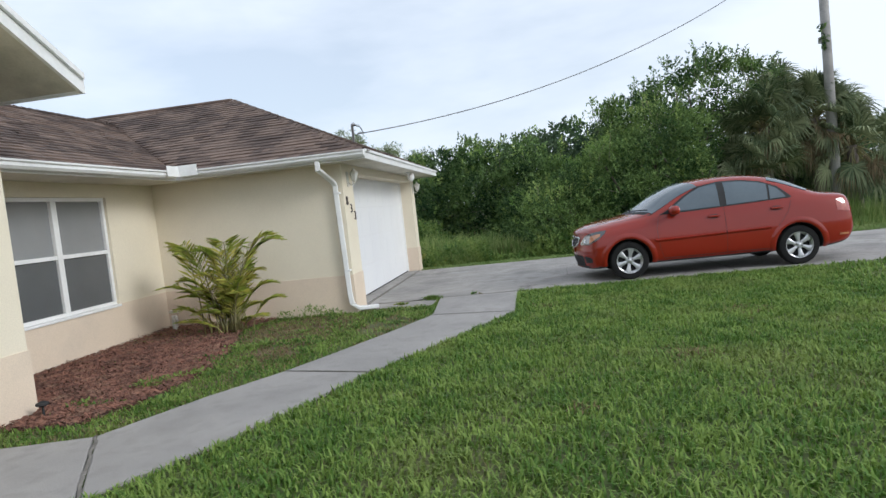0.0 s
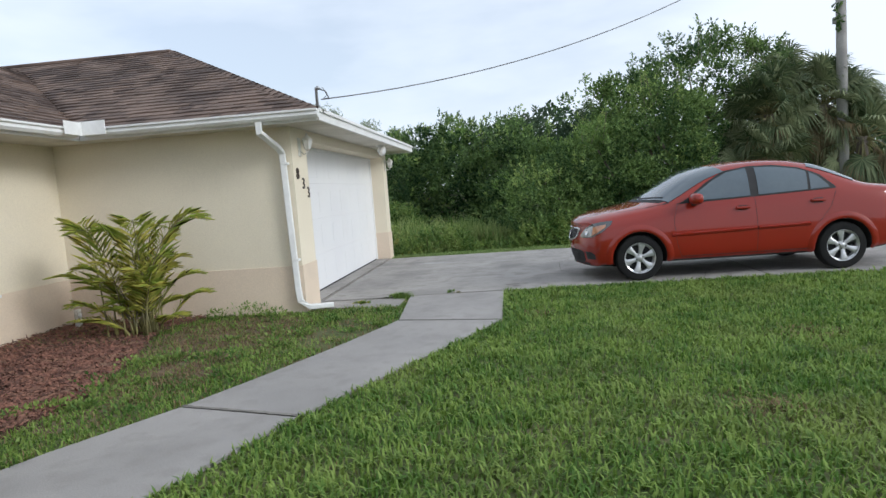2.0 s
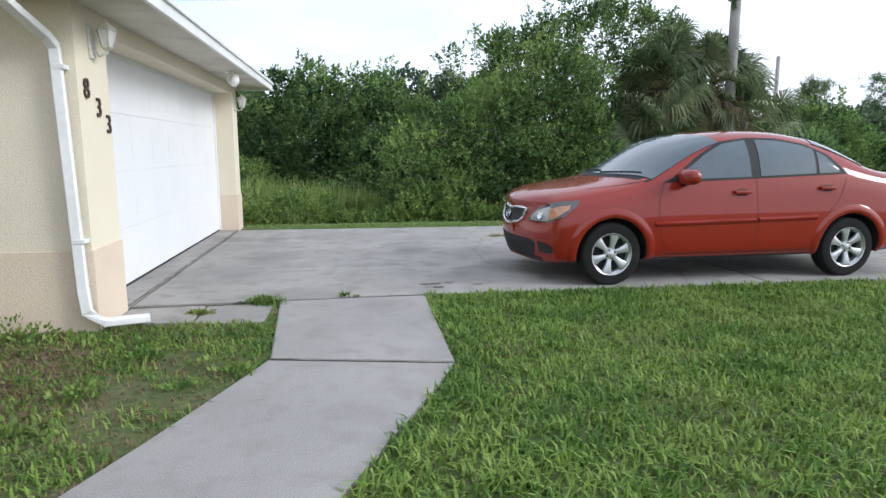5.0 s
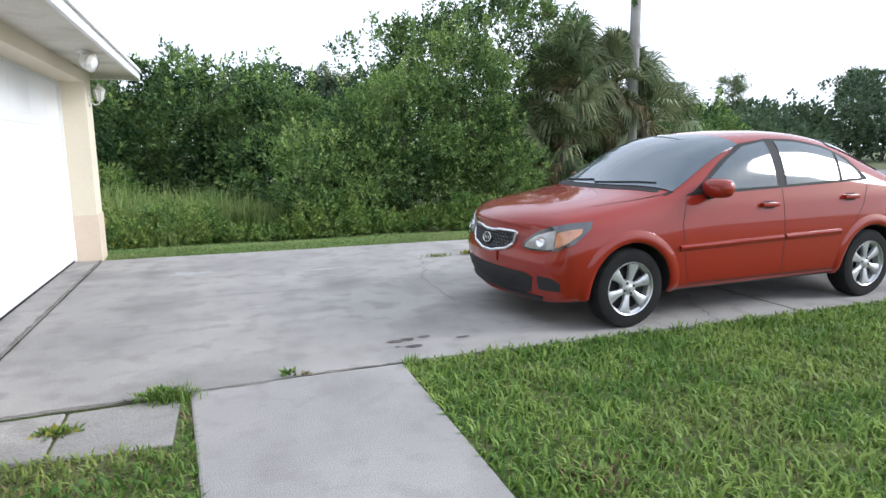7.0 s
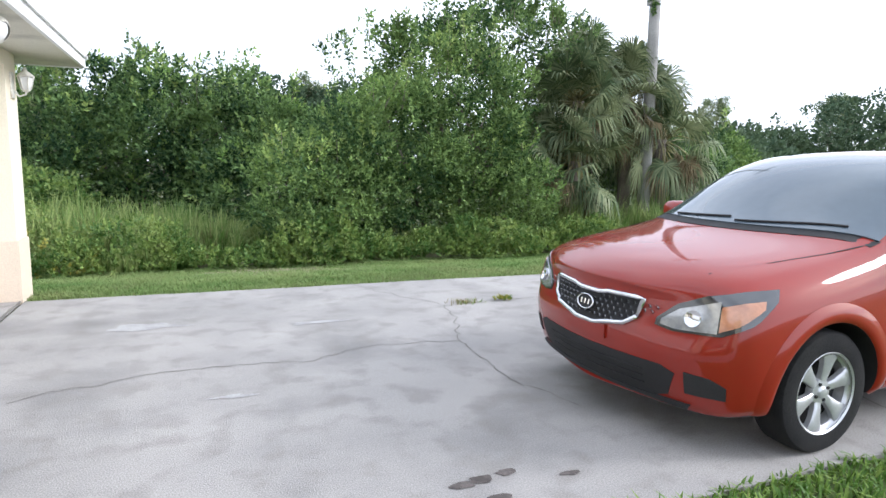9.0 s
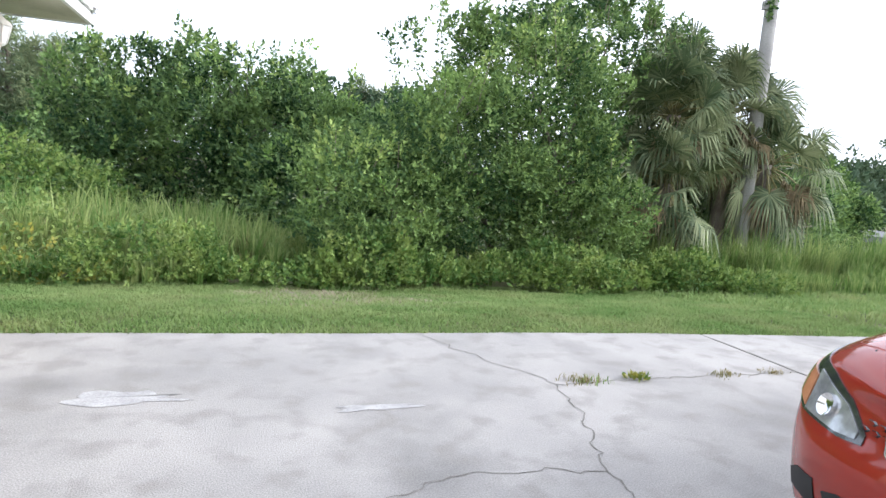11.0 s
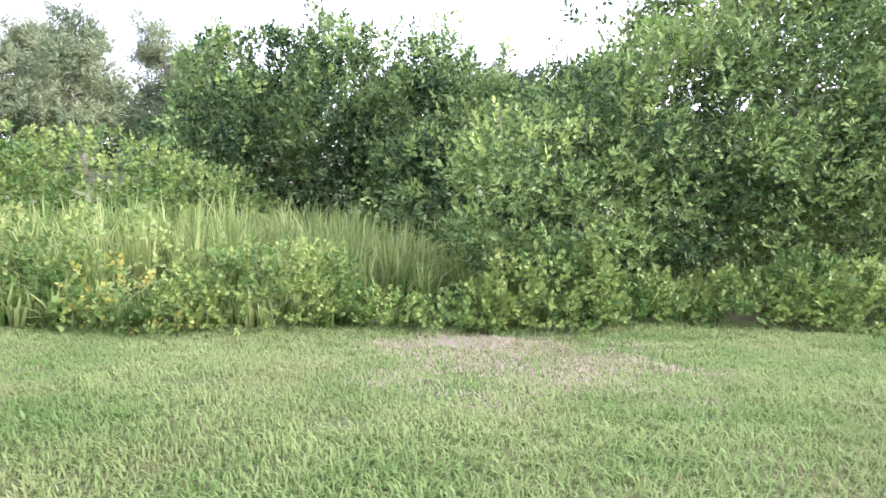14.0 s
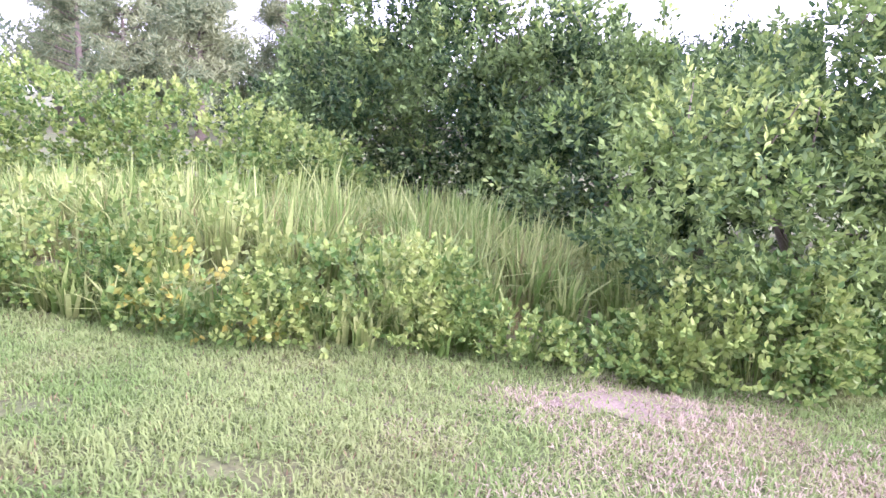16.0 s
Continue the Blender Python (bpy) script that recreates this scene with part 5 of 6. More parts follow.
def shrub(label, category, blobs, n, materials, length, width, per=11, reach=0.22, shoots=0, trunk_at=(), name="shrub", lump=0.25, group="", woody=True, inner=0.55):
    """A woody shrub: limbs from its foot into each mass, leafy sprays all over, and shoots that break the outline."""
    thing = tagged(new(name), label, category, group)
    p, d, r = on_blobs(blobs, n, inner=inner, lump=lump)
    if woody:
        count = max(8, n // 26)
        c, cd, cr = on_blobs(blobs, count, inner=0.8, lump=lump)
        pick = RNG.integers(0, count, n * 3 // 4)
        ball = unit(RNG.normal(size=(len(pick), 3)) + cd[pick] * 0.6 + np.array([0, -0.1, 0.35]))
        size = (length * RNG.uniform(2.2, 4.4, count))[pick] * RNG.uniform(0.75, 1.05, len(pick))
        m = n - len(pick)
        p = np.concatenate([p[:m], c[pick] + ball * size[:, None] * np.array([1.25, 1.1, 0.85])])
        d = np.concatenate([d[:m], unit(ball + 0.3 * cd[pick])])
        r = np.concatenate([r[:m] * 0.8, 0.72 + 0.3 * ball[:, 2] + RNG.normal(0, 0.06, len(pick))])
    keep = p[:, 2] > ground_z_np(p[:, 1]) + 0.05
    p, d, r = p[keep], d[keep], r[keep]
    axis = unit(d + np.array([0, -0.15, 0.55]) + RNG.normal(0, 0.35, p.shape))
    # second leaf on outer, upper sprays: new growth plus highlights painted as colour
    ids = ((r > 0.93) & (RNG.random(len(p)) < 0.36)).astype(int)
    if woody:
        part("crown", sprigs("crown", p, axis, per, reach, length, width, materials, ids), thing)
    else:
        near_blob = np.argmin(np.linalg.norm((p[:, None, :] - np.array(blobs)[None, :, :3]) / np.array(blobs)[None, :, 3:6], axis=2), axis=1)
        for k in range(len(blobs)):
            pick = near_blob == k
            if pick.sum() > 3:
                tagged(part("leafy_mound", sprigs("leafy_mound", p[pick], axis[pick], per, reach, length, width, materials, ids[pick]), thing), kind="stuff")
    sp, sa, si, twigs = [], [], [], []
    for k in range(shoots):
        b = blobs[RNG.integers(len(blobs))]
        t = RNG.uniform(0, 2 * math.pi)
        q = Vector((b[0] + b[3] * 0.75 * math.cos(t) * RNG.random(), b[1] + b[4] * 0.6 * math.sin(t) - 0.2, b[2] + b[5] * 0.78))
        way = Vector((RNG.normal(0, 0.35), RNG.normal(-0.1, 0.3), 1.0)).normalized()
        size = RNG.uniform(0.45, 1.15) * min(1.0, b[5] / 1.6)
        pts = []
        for j in range(6):
            pts.append(tuple(q + way * size * j / 5 + Vector((0, 0, -0.05 * (j / 5) ** 2))))
            if j > 0:
                for _ in range(3):
                    sp.append(np.array(pts[-1]) + RNG.normal(0, 0.05, 3))
                    sa.append(np.array(way) + RNG.normal(0, 0.55, 3))
                    si.append(int(RNG.random() < 0.4))
        twigs.append(tube("twig", pts, [0.010, 0.009, 0.008, 0.007, 0.006, 0.004], M_TWIG, 5))
    if shoots:
        for tw in twigs:
            part("twig", tw, thing)
        tagged(part("young_growth", sprigs("young_growth", np.array(sp), unit(np.array(sa)), 7, reach * 0.8, length, width, materials, np.array(si)), thing), kind="stuff")
    for k, b in enumerate(blobs if woody else ()):
        foot = trunk_at[k % len(trunk_at)] if trunk_at else (b[0], b[1] + 0.2)
        z0 = ground_z(foot[1]) - 0.05
        tip = Vector((b[0], b[1], b[2] + b[5] * 0.7))
        f = Vector((foot[0] + RNG.uniform(-0.2, 0.2), foot[1] + RNG.uniform(-0.2, 0.2), z0))
        bend = Vector((RNG.uniform(-0.3, 0.3), RNG.uniform(-0.3, 0.3), 0))
        pts = [tuple(f.lerp(tip, t) + bend * math.sin(t * math.pi)) for t in [i / 6 for i in range(7)]]
        part("limb", tube("limb", pts, [0.07 * (1 - 0.8 * i / 6) + 0.008 for i in range(7)], M_BARK, 7), thing)
        for _ in range(5):
            a = Vector(pts[RNG.integers(2, 5)])
            d2 = Vector((RNG.normal(0, 0.8), RNG.normal(-0.6, 0.5), RNG.uniform(0.0, 0.9))).normalized()
            ln = 0.9 * min(b[3:6])
            part("branch", tube("branch", [tuple(a), tuple(a + d2 * ln * 0.5 + Vector((0, 0, 0.05))), tuple(a + d2 * ln)], [0.022, 0.015, 0.006], M_TWIG, 5), thing)
    return thing


def blade_mesh(name, base, heading, lean, length, width, materials, ids=None):
    """Loose grass blades that bend over: two segments and a tip."""
    n = len(base)
    h = np.stack([np.cos(heading), np.sin(heading), np.zeros(n)], 1)
    s = np.stack([-np.sin(heading), np.cos(heading), np.zeros(n)], 1)
    up = np.array([0, 0, 1.0])

    def at(f, bend):
        return base + up * (length * f * (1 - 0.35 * lean * bend))[:, None] + h * (length * lean * bend)[:, None]

    m, t = at(0.55, 0.22), at(1.0, 0.85)
    w = width[:, None]
    v = np.stack([base - s * w, base + s * w, m + s * w * 0.85, m - s * w * 0.85, t], 1)
    return quads_np(name, v, n, 5, [(0, 1, 2), (0, 2, 3), (3, 2, 4)], materials, ids)


def inside(poly, x, y):
    r = np.zeros(len(x), bool)
    for (x0, y0), (x1, y1) in zip(poly, poly[1:] + poly[:1]):
        c = ((y0 > y) != (y1 > y)) & (x < (x1 - x0) * (y - y0) / (y1 - y0 + 1e-12) + x0)
        r ^= c
    return r


def drive_mask(x, y, grow=0.0):
    nx, ny = zip(*DRIVE_NEAR)
    fx, fy = zip(*DRIVE_FAR)
    return (x > -0.32) & (y > np.interp(x, nx, ny) - grow) & (y < np.interp(x, fx, fy) + grow)


PADS = [[(-0.3, 9.84), (0.85, 9.76), (0.86, 10.4), (-0.3, 10.35)]]


def lawn(name, label, lo, hi, count, material, length, width, lean, keep, bare=0.0):
    x = RNG.uniform(lo[0], hi[0], count)
    y = RNG.uniform(lo[1], hi[1], count)
    ok = ~drive_mask(x, y, -0.015) & keep(x, y)
    for poly in WALK + PADS:
        ok &= ~inside(poly, x, y)
    ok &= ~((x < -0.28) & (y > 9.7) & (y < 15.62)) & ~((x < XW + 0.02) & (y < 9.8)) & ~((x < -1.98) & (y < 5.46))
    if bare:
        k = np.array([noise.noise(Vector((a * 0.9, b * 0.9, 3.0))) + 0.5 * noise.noise(Vector((a * 2.7, b * 2.7, 8.0))) for a, b in zip(x, y)])
        ok &= k < bare + 0.25 * RNG.random(count)
    x, y = x[ok], y[ok]
    n = len(x)
    clump = np.array([noise.noise(Vector((a * 5.0, b * 5.0, 1.0))) for a, b in zip(x, y)])
    ln = length * RNG.uniform(0.5, 1.25, n) * (1 + 0.5 * clump)
    me = blade_mesh(name, np.stack([x, y, ground_z_np(y) - 0.004], 1), RNG.uniform(0, 2 * math.pi, n), RNG.uniform(0.2, lean, n), ln, width * RNG.uniform(0.7, 1.3, n), material)
    return tagged(new(name, me), label, "grass", kind="stuff")


def main_lawn(x, y):
    return x > np.interp(y, [1.0, 3.65, 4.3, 6.06, 7.2, 8.36, 8.66, 10.5], [-1.5, -0.25, 0.14, 0.84, 1.40, 1.95, 2.08, 2.1])


def side_lawn(x, y):
    thin = (((x + 0.8) / 0.8) ** 2 + ((y - 8.6) / 1.0) ** 2 < 1) | (((x + 0.55) / 0.4) ** 2 + ((y - 7.3) / 0.5) ** 2 < 1)
    return (~thin | (RNG.random(len(x)) < 0.35)) & (x < np.interp(y, [3.0, 4.75, 6.33, 7.82, 8.87, 10.5], [-1.5, -0.9, -0.06, 0.61, 0.99, 0.9])) & ((~inside(MULCH, x, y)) | (RNG.random(len(x)) < 0.05 + 0.30 * (y > 8.2)))


def dead_zone(x, y):
    d = np.minimum(((x + 0.8) / 0.85) ** 2 + ((y - 8.6) / 1.05) ** 2, ((x + 0.6) / 0.5) ** 2 + ((y - 7.1) / 0.8) ** 2)
    return d < 0.5 + 0.7 * RNG.random(len(x))


near = lambda x, y: main_lawn(x, y) & (x < 6.5)
lawn("lawn_grass", "thick mown green lawn of broad blades", (-1.5, 1.0), (6.5, 10.5), 185000, M_GRASS, 0.066, 0.0062, 1.5, near)
lawn("lawn_grass", "thick mown green lawn beside the driveway", (6.5, 2.0), (16.0, 10.5), 46000, M_GRASS, 0.085, 0.010, 1.6, main_lawn)
lawn("lawn_straw", "dead straw-coloured blades among the lawn", (-1.0, 1.0), (8.0, 10.5), 9000, M_STRAW, 0.05, 0.003, 1.0, main_lawn)


def lawn_spots(x, y):
    d = np.min([((x - px) / r) ** 2 + ((y - py) / r) ** 2 for px, py, r in ((2.65, 4.75, 0.16), (3.62, 6.0, 0.30), (2.5, 8.85, 0.22), (4.6, 7.6, 0.3))], axis=0)
    return RNG.random(len(x)) > d


lawn("lawn_thatch", "small dead brown spots in the lawn", (2.2, 4.4), (5.0, 9.2), 26000, M_THATCH, 0.06, 0.0045, 1.8, lawn_spots)
lawn("side_grass", "patchy green grass and weeds between bed and walk", (-3.3, 4.3), (1.0, 10.3), 60000, M_GRASS, 0.055, 0.005, 1.6, side_lawn, 0.30)
lawn("side_straw", "dry brown thatch beside the bed", (-3.3, 4.3), (1.0, 10.3), 11000, M_THATCH, 0.05, 0.004, 1.6, side_lawn)
lawn("side_thatch", "matted dead brown grass in bare patches", (-2.2, 5.6), (0.6, 10.0), 26000, M_THATCH, 0.045, 0.004, 1.8, dead_zone)
patches = [(1.8, 16.85, 0.25, 0.3), (2.1, 18.75, 1.1, 0.4), (3.6, 17.4, 0.45, 0.22), (0.2, 17.2, 0.35, 0.18), (-1.3, 17.6, 0.4, 0.22), (1.2, 16.2, 0.25, 0.12)]


def verge(x, y):
    ok = np.ones(len(x), bool)
    for px, py, rx, ry in patches:
        d = ((x - px) / rx) ** 2 + ((y - py) / ry) ** 2 + 0.5 * np.sin(9 * x + py) * np.sin(11 * y + px)
        ok &= RNG.random(len(x)) < np.clip(0.22 + 0.55 * d, 0.22, 1.0)
    worn = ((x - 2.5) / 1.6) ** 2 + ((y - 17.9) / 1.5) ** 2
    return ok & (RNG.random(len(x)) < np.clip(0.34 + 0.55 * worn, 0.34, 1.0))


lawn("verge_grass", "pale dry green grass verge sloping to the thicket", (-4.5, 15.0), (8.0, 19.6), 210000, M_GRASS_DRY, 0.056, 0.0046, 1.5, verge, 0.6)
lawn("verge_straw", "dry straw blades in the verge", (-4.5, 15.0), (8.0, 19.6), 9000, M_THATCH, 0.045, 0.003, 1.5, verge)
lawn("verge_grass", "pale green grass verge beside the driveway", (8.0, 14.8), (27.0, 20.0), 34000, M_GRASS_DRY, 0.11, 0.012, 1.0, verge)



def thatch_zone(x, y):
    d = ((x - 2.5) / 1.6) ** 2 + ((y - 17.9) / 1.5) ** 2 + 0.7 * np.sin(5 * x + 1) * np.sin(4.3 * y)
    return RNG.random(len(x)) > d


lawn("verge_thatch", "matted dead straw in the worn part of the verge", (0.4, 16.2), (4.8, 19.5), 46000, M_WORN, 0.042, 0.0042, 1.9, thatch_zone)

# mulch chips
mx, my = RNG.uniform(-3.33, -0.6, 44000), RNG.uniform(5.0, 9.7, 44000)
mk = inside(MULCH, mx, my) & (RNG.random(44000) < np.where(my > 8.3, 0.30, 0.85)) & ~((mx < -1.98) & (my < 5.46))
mx, my = mx[mk], my[mk]
mn = len(mx)
md = unit(np.stack([RNG.normal(size=mn), RNG.normal(size=mn), RNG.normal(0, 0.3, mn)], 1))
ms = unit(np.cross(md, np.array([0, 0, 1.0]) + RNG.normal(0, 0.3, (mn, 3))))
ml, mw = (0.010 + 0.035 * RNG.random(mn) ** 2)[:, None], RNG.uniform(0.004, 0.010, mn)[:, None]
mc = np.stack([mx, my, np.full(mn, 0.008) + RNG.uniform(0, 0.022, mn)], 1)
mv = np.stack([mc - md * ml - ms * mw, mc + md * ml - ms * mw * 0.6, mc + md * ml * 0.9 + ms * mw, mc - md * ml * 0.8 + ms * mw, mc + np.array([0, 0, 0.008])], 1)
tagged(new("mulch_chips", quads_np("mulch_chips", mv, mn, 5, [(0, 1, 4), (1, 2, 4), (2, 3, 4), (3, 0, 4)], M_MULCH)), "red-brown shredded bark mulch", "mulch", kind="stuff")


def weed(x, y, r, h, n, label, material=None, leafy=False):
    """A small tuft of weeds rooted in a crack or bed."""
    z = 0.0 if drive_mask(np.array([x]), np.array([y]))[0] or inside(WALK[0], np.array([x]), np.array([y]))[0] else ground_z(y)
    q = RNG.normal(0, 0.45, (n, 2)) * r
    base = np.stack([x + q[:, 0], y + q[:, 1] * 0.6, np.full(n, z)], 1)
    if leafy:
        way = unit(np.stack([q[:, 0], q[:, 1], np.full(n, r * 0.8)], 1) + RNG.normal(0, 0.2, (n, 3)) * r)
        base[:, 2] += RNG.uniform(0, h, n)
        me = leaf_mesh("weed", base, way, RNG.uniform(0.02, 0.05, n), RNG.uniform(0.006, 0.014, n), material or M_VINE)
    else:
        me = blade_mesh("weed", base, RNG.uniform(0, 6.28, n), RNG.uniform(0.3, 1.0, n), h * RNG.uniform(0.4, 1.2, n), RNG.uniform(0.002, 0.004, n), material or M_GRASS)
    return tagged(new("weed", me), label, "weed", kind="stuff")


CW = "small green weed growing from a concrete crack"
for x, y, r, h, n, m, leafy in ((3.55, 14.0, 0.14, 0.055, 90, M_STRAW, False), (3.62, 14.0, 0.14, 0.05, 60, M_GRASS, False), (3.98, 14.01, 0.09, 0.03, 90, M_VINE_Y, True), (4.75, 14.04, 0.16, 0.04, 90, M_STRAW, False), (5.2, 14.05, 0.12, 0.04, 60, M_STRAW, False),
                                (1.42, 10.45, 0.04, 0.02, 30, M_VINE, True), (1.52, 10.44, 0.05, 0.03, 40, M_STRAW, False), (0.80, 10.33, 0.14, 0.10, 260, M_GRASS, False), (0.72, 10.36, 0.12, 0.05, 160, M_VINE, True), (0.30, 10.08, 0.08, 0.015, 130, M_VINE_Y, True)):
    weed(x, y, r, h, n, CW if leafy or m is M_GRASS else "dry weed tuft growing from a concrete crack", m, leafy)
for x, y, h in ((-1.0, 9.5, 0.20), (-0.8, 9.55, 0.16), (-1.35, 9.5, 0.14), (-0.65, 9.5, 0.12), (-2.2, 9.3, 0.10), (-0.5, 9.2, 0.10), (-1.1, 7.4, 0.1), (-0.9, 6.6, 0.12), (-1.3, 6.0, 0.1), (0.1, 8.4, 0.09), (-0.2, 7.5, 0.12), (-0.75, 5.4, 0.1), (-0.1, 7.0, 0.1)):
    weed(x, y, 0.14, h, 90, "leafy green weed at the edge of the bed", M_VINE, True)

for _ in range(34):
    y = RNG.uniform(5.4, 9.5)
    x = np.interp(y, [4.75, 6.33, 7.82, 8.87, 9.6], [-0.9, -0.06, 0.61, 0.99, 0.9]) - RNG.uniform(0.1, 1.5)
    weed(x, y, RNG.uniform(0.08, 0.2), RNG.uniform(0.03, 0.09), 60, "low leafy green weed in the thin grass", M_VINE, True)

# areca palm by the wall
areca = tagged(new("areca_palm"), "bushy yellow-green areca palm in the mulch bed", "palm")
areca.location = (-1.84, 8.80, 0.0)
for k in range(40):
    t = RNG.uniform(0, 2 * math.pi)
    tall = RNG.uniform(0.18, 0.85) if k > 12 else RNG.uniform(0.9, 1.15)
    out = RNG.uniform(0.28, 0.66) * (1.25 - 0.30 * tall)
    if k < 4:
        t, tall, out = ((radians(185), 0.62, 0.85), (radians(-5), 1.08, 0.82), (radians(20), 1.12, 0.66), (radians(150), 1.05, 0.5))[k]
    root = Vector((RNG.normal(0, 0.13), RNG.normal(0, 0.09), 0))
    h = Vector((math.cos(t), math.sin(t) * 0.75, 0))
    pts = [root + h * out * (f ** 1.75) + Vector((0, 0, 1.95 * tall * (f - 0.42 * f ** 3.0))) for f in [i / 12 for i in range(13)]]
    frond = part("frond", tube("frond", [tuple(p) for p in pts], [0.009 * (1 - f / 13) + 0.0015 for f in range(13)], M_CANE, 5), areca)
    lb, lw, ll = [], [], []
    for i in range(17):
        f = 0.26 + 0.74 * i / 16
        q = min(int(f * 12), 11)
        a = pts[q].lerp(pts[q + 1], f * 12 - q)
        d = (pts[q + 1] - pts[q]).normalized()
        s = d.cross(Vector((0, 0, 1))).normalized()
        for sg in (-1, 1):
            lb.append(tuple(a))
            lw.append(tuple((d * 0.75 + s * sg * 0.85 + Vector((0, 0, 0.25)) + Vector(RNG.normal(0, 0.06, 3))).normalized()))
            ll.append((0.33 * math.sin(math.pi * (0.14 + 0.78 * (f - 0.14) / 0.86)) + 0.04) * (0.65 + 0.35 * tall))
    part("leaf_blade", leaf_mesh("leaf_blade", np.array(lb), np.array(lw), np.array(ll), np.full(len(ll), 0.0033), M_ARECA, fold=0.4, droop=0.22), frond)
for k in range(9):
    t = RNG.uniform(0, 6.28)
    part("cane", tube("cane", [(0.08 * math.cos(t), 0.08 * math.sin(t), -0.03), (0.11 * math.cos(t), 0.11 * math.sin(t), RNG.uniform(0.12, 0.3))], [0.014, 0.009], M_CANE if k % 3 else M_TWIG, 7), areca)

# thicket beyond the verge
BIG_LEFT = [(-0.9, 28.6, 1.6, 2.5, 2.0, 2.0), (0.9, 28.4, 1.8, 2.4, 2.0, 2.05), (2.6, 27.6, 1.2, 1.9, 1.8, 1.9), (-2.2, 28.8, 1.1, 1.6, 1.6, 1.6)]
shrub("large dense dark green pepper shrub behind the tall grass", "shrub", BIG_LEFT, 5200, [M_PEPPER, M_PEPPER_NEW_LIT], 0.13, 0.036, 11, 0.30, 16, [(0.0, 28.8), (1.2, 28.6), (-1.4, 28.9)])
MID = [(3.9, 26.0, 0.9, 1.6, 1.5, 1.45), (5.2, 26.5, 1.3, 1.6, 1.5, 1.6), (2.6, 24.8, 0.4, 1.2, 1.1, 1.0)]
shrub("dense green shrub deep in the thicket", "shrub", MID, 2600, [M_PEPPER, M_PEPPER_NEW_LIT], 0.12, 0.034, 11, 0.28, 8, [(4.2, 26.4), (2.5, 25.4)])
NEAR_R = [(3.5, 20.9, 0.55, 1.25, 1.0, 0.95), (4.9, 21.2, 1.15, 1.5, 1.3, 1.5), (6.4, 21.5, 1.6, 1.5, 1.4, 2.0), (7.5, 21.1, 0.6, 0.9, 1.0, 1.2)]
shrub("loose green broadleaf shrub with pale shoots at the verge", "shrub", NEAR_R, 6800, [M_WAX, M_PEPPER_NEW_LIT], 0.088, 0.022, 10, 0.20, 44, [(4.6, 21.6), (6.3, 21.8), (8.0, 21.8)], lump=0.35)
TALL_R = [(6.5, 22.4, 2.9, 1.1, 1.2, 1.3), (8.0, 22.9, 3.2, 1.4, 1.4, 1.7), (9.3, 23.6, 4.0, 1.2, 1.1, 1.1), (10.4, 24.2, 4.3, 1.0, 1.0, 0.8), (7.4, 23.2, 2.0, 1.7, 1.4, 1.7), (5.2, 22.3, 2.9, 0.9, 0.8, 1.05)]
shrub("tall airy broadleaf tree rising out of the thicket", "tree", TALL_R, 1900, [M_WAX, M_WAX], 0.11, 0.029, 9, 0.26, 70, [(7.2, 23.0), (8.0, 23.2)], name="broadleaf_tree", lump=0.75, inner=0.4)
BACK_R = [(10.4, 24.0, 0.6, 1.6, 1.2, 1.2), (12.6, 24.2, 0.8, 2.0, 1.2, 1.4)]
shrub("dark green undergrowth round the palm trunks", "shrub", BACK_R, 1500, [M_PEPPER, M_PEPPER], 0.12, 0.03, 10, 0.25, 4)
VINE_L = [(-4.0, 25.6, 0.3, 2.2, 1.6, 1.15), (-7.0, 26.0, 0.4, 2.6, 1.8, 1.35), (-10.5, 26.5, 0.4, 2.8, 1.8, 1.5), (-2.0, 24.8, 0.1, 1.5, 1.3, 0.8), (-14.5, 27, 0.5, 3.0, 2, 1.6)]
shrub("low mounded thicket smothered in green vines", "vines", VINE_L, 6200, [M_VINE, M_VINE_L], 0.095, 0.034, 9, 0.16, 0, name="vine_thicket", lump=0.3, woody=False)
VINE_R = [(10.5, 25.4, 0.6, 2.6, 1.4, 1.9), (16.2, 24.6, 0.3, 1.8, 1.2, 1.2)]
shrub("tangled green undergrowth behind the palms", "shrub", VINE_R, 1800, [M_PEPPER, M_WAX], 0.13, 0.035, 10, 0.25, 3)
SIDE_BUSH = [(19.4, 28.0, 0.9, 2.2, 1.8, 1.7), (21.4, 28.6, 0.6, 1.8, 1.6, 1.2)]
shrub("rounded green roadside bush beyond the palms", "shrub", SIDE_BUSH, 2200, [M_WAX, M_PEPPER_NEW_LIT], 0.14, 0.04, 10, 0.28, 6)

# creeping cover along the front of the thicket
COVER = [(x, 19.75 + 0.20 * math.sin(x * 1.7), -0.42, 0.55 + 0.25 * math.sin(x * 5.1), 0.50, 0.46 + 0.24 * math.sin(x * 2.3)) for x in np.arange(2.3, 10.5, 0.62)]
shrub("low leafy green ground cover along the verge", "ground cover", COVER, 3900, [M_VINE, M_VINE_L], 0.07, 0.024, 9, 0.14, 0, name="ground_cover", lump=0.5, woody=False)
COVER_L = [(x, 19.72 + 0.22 * math.sin(x * 2.2), -0.42, 0.5 + 0.25 * math.sin(x * 4.3), 0.45, 0.40 + 0.26 * math.sin(x * 1.9 + 1)) for x in np.arange(-5.8, 2.2, 0.66)]
shrub("low green vines with some yellowing leaves", "ground cover", COVER_L, 2700, [M_VINE, M_VINE_L], 0.06, 0.023, 9, 0.14, 0, name="ground_cover", lump=0.6, woody=False)
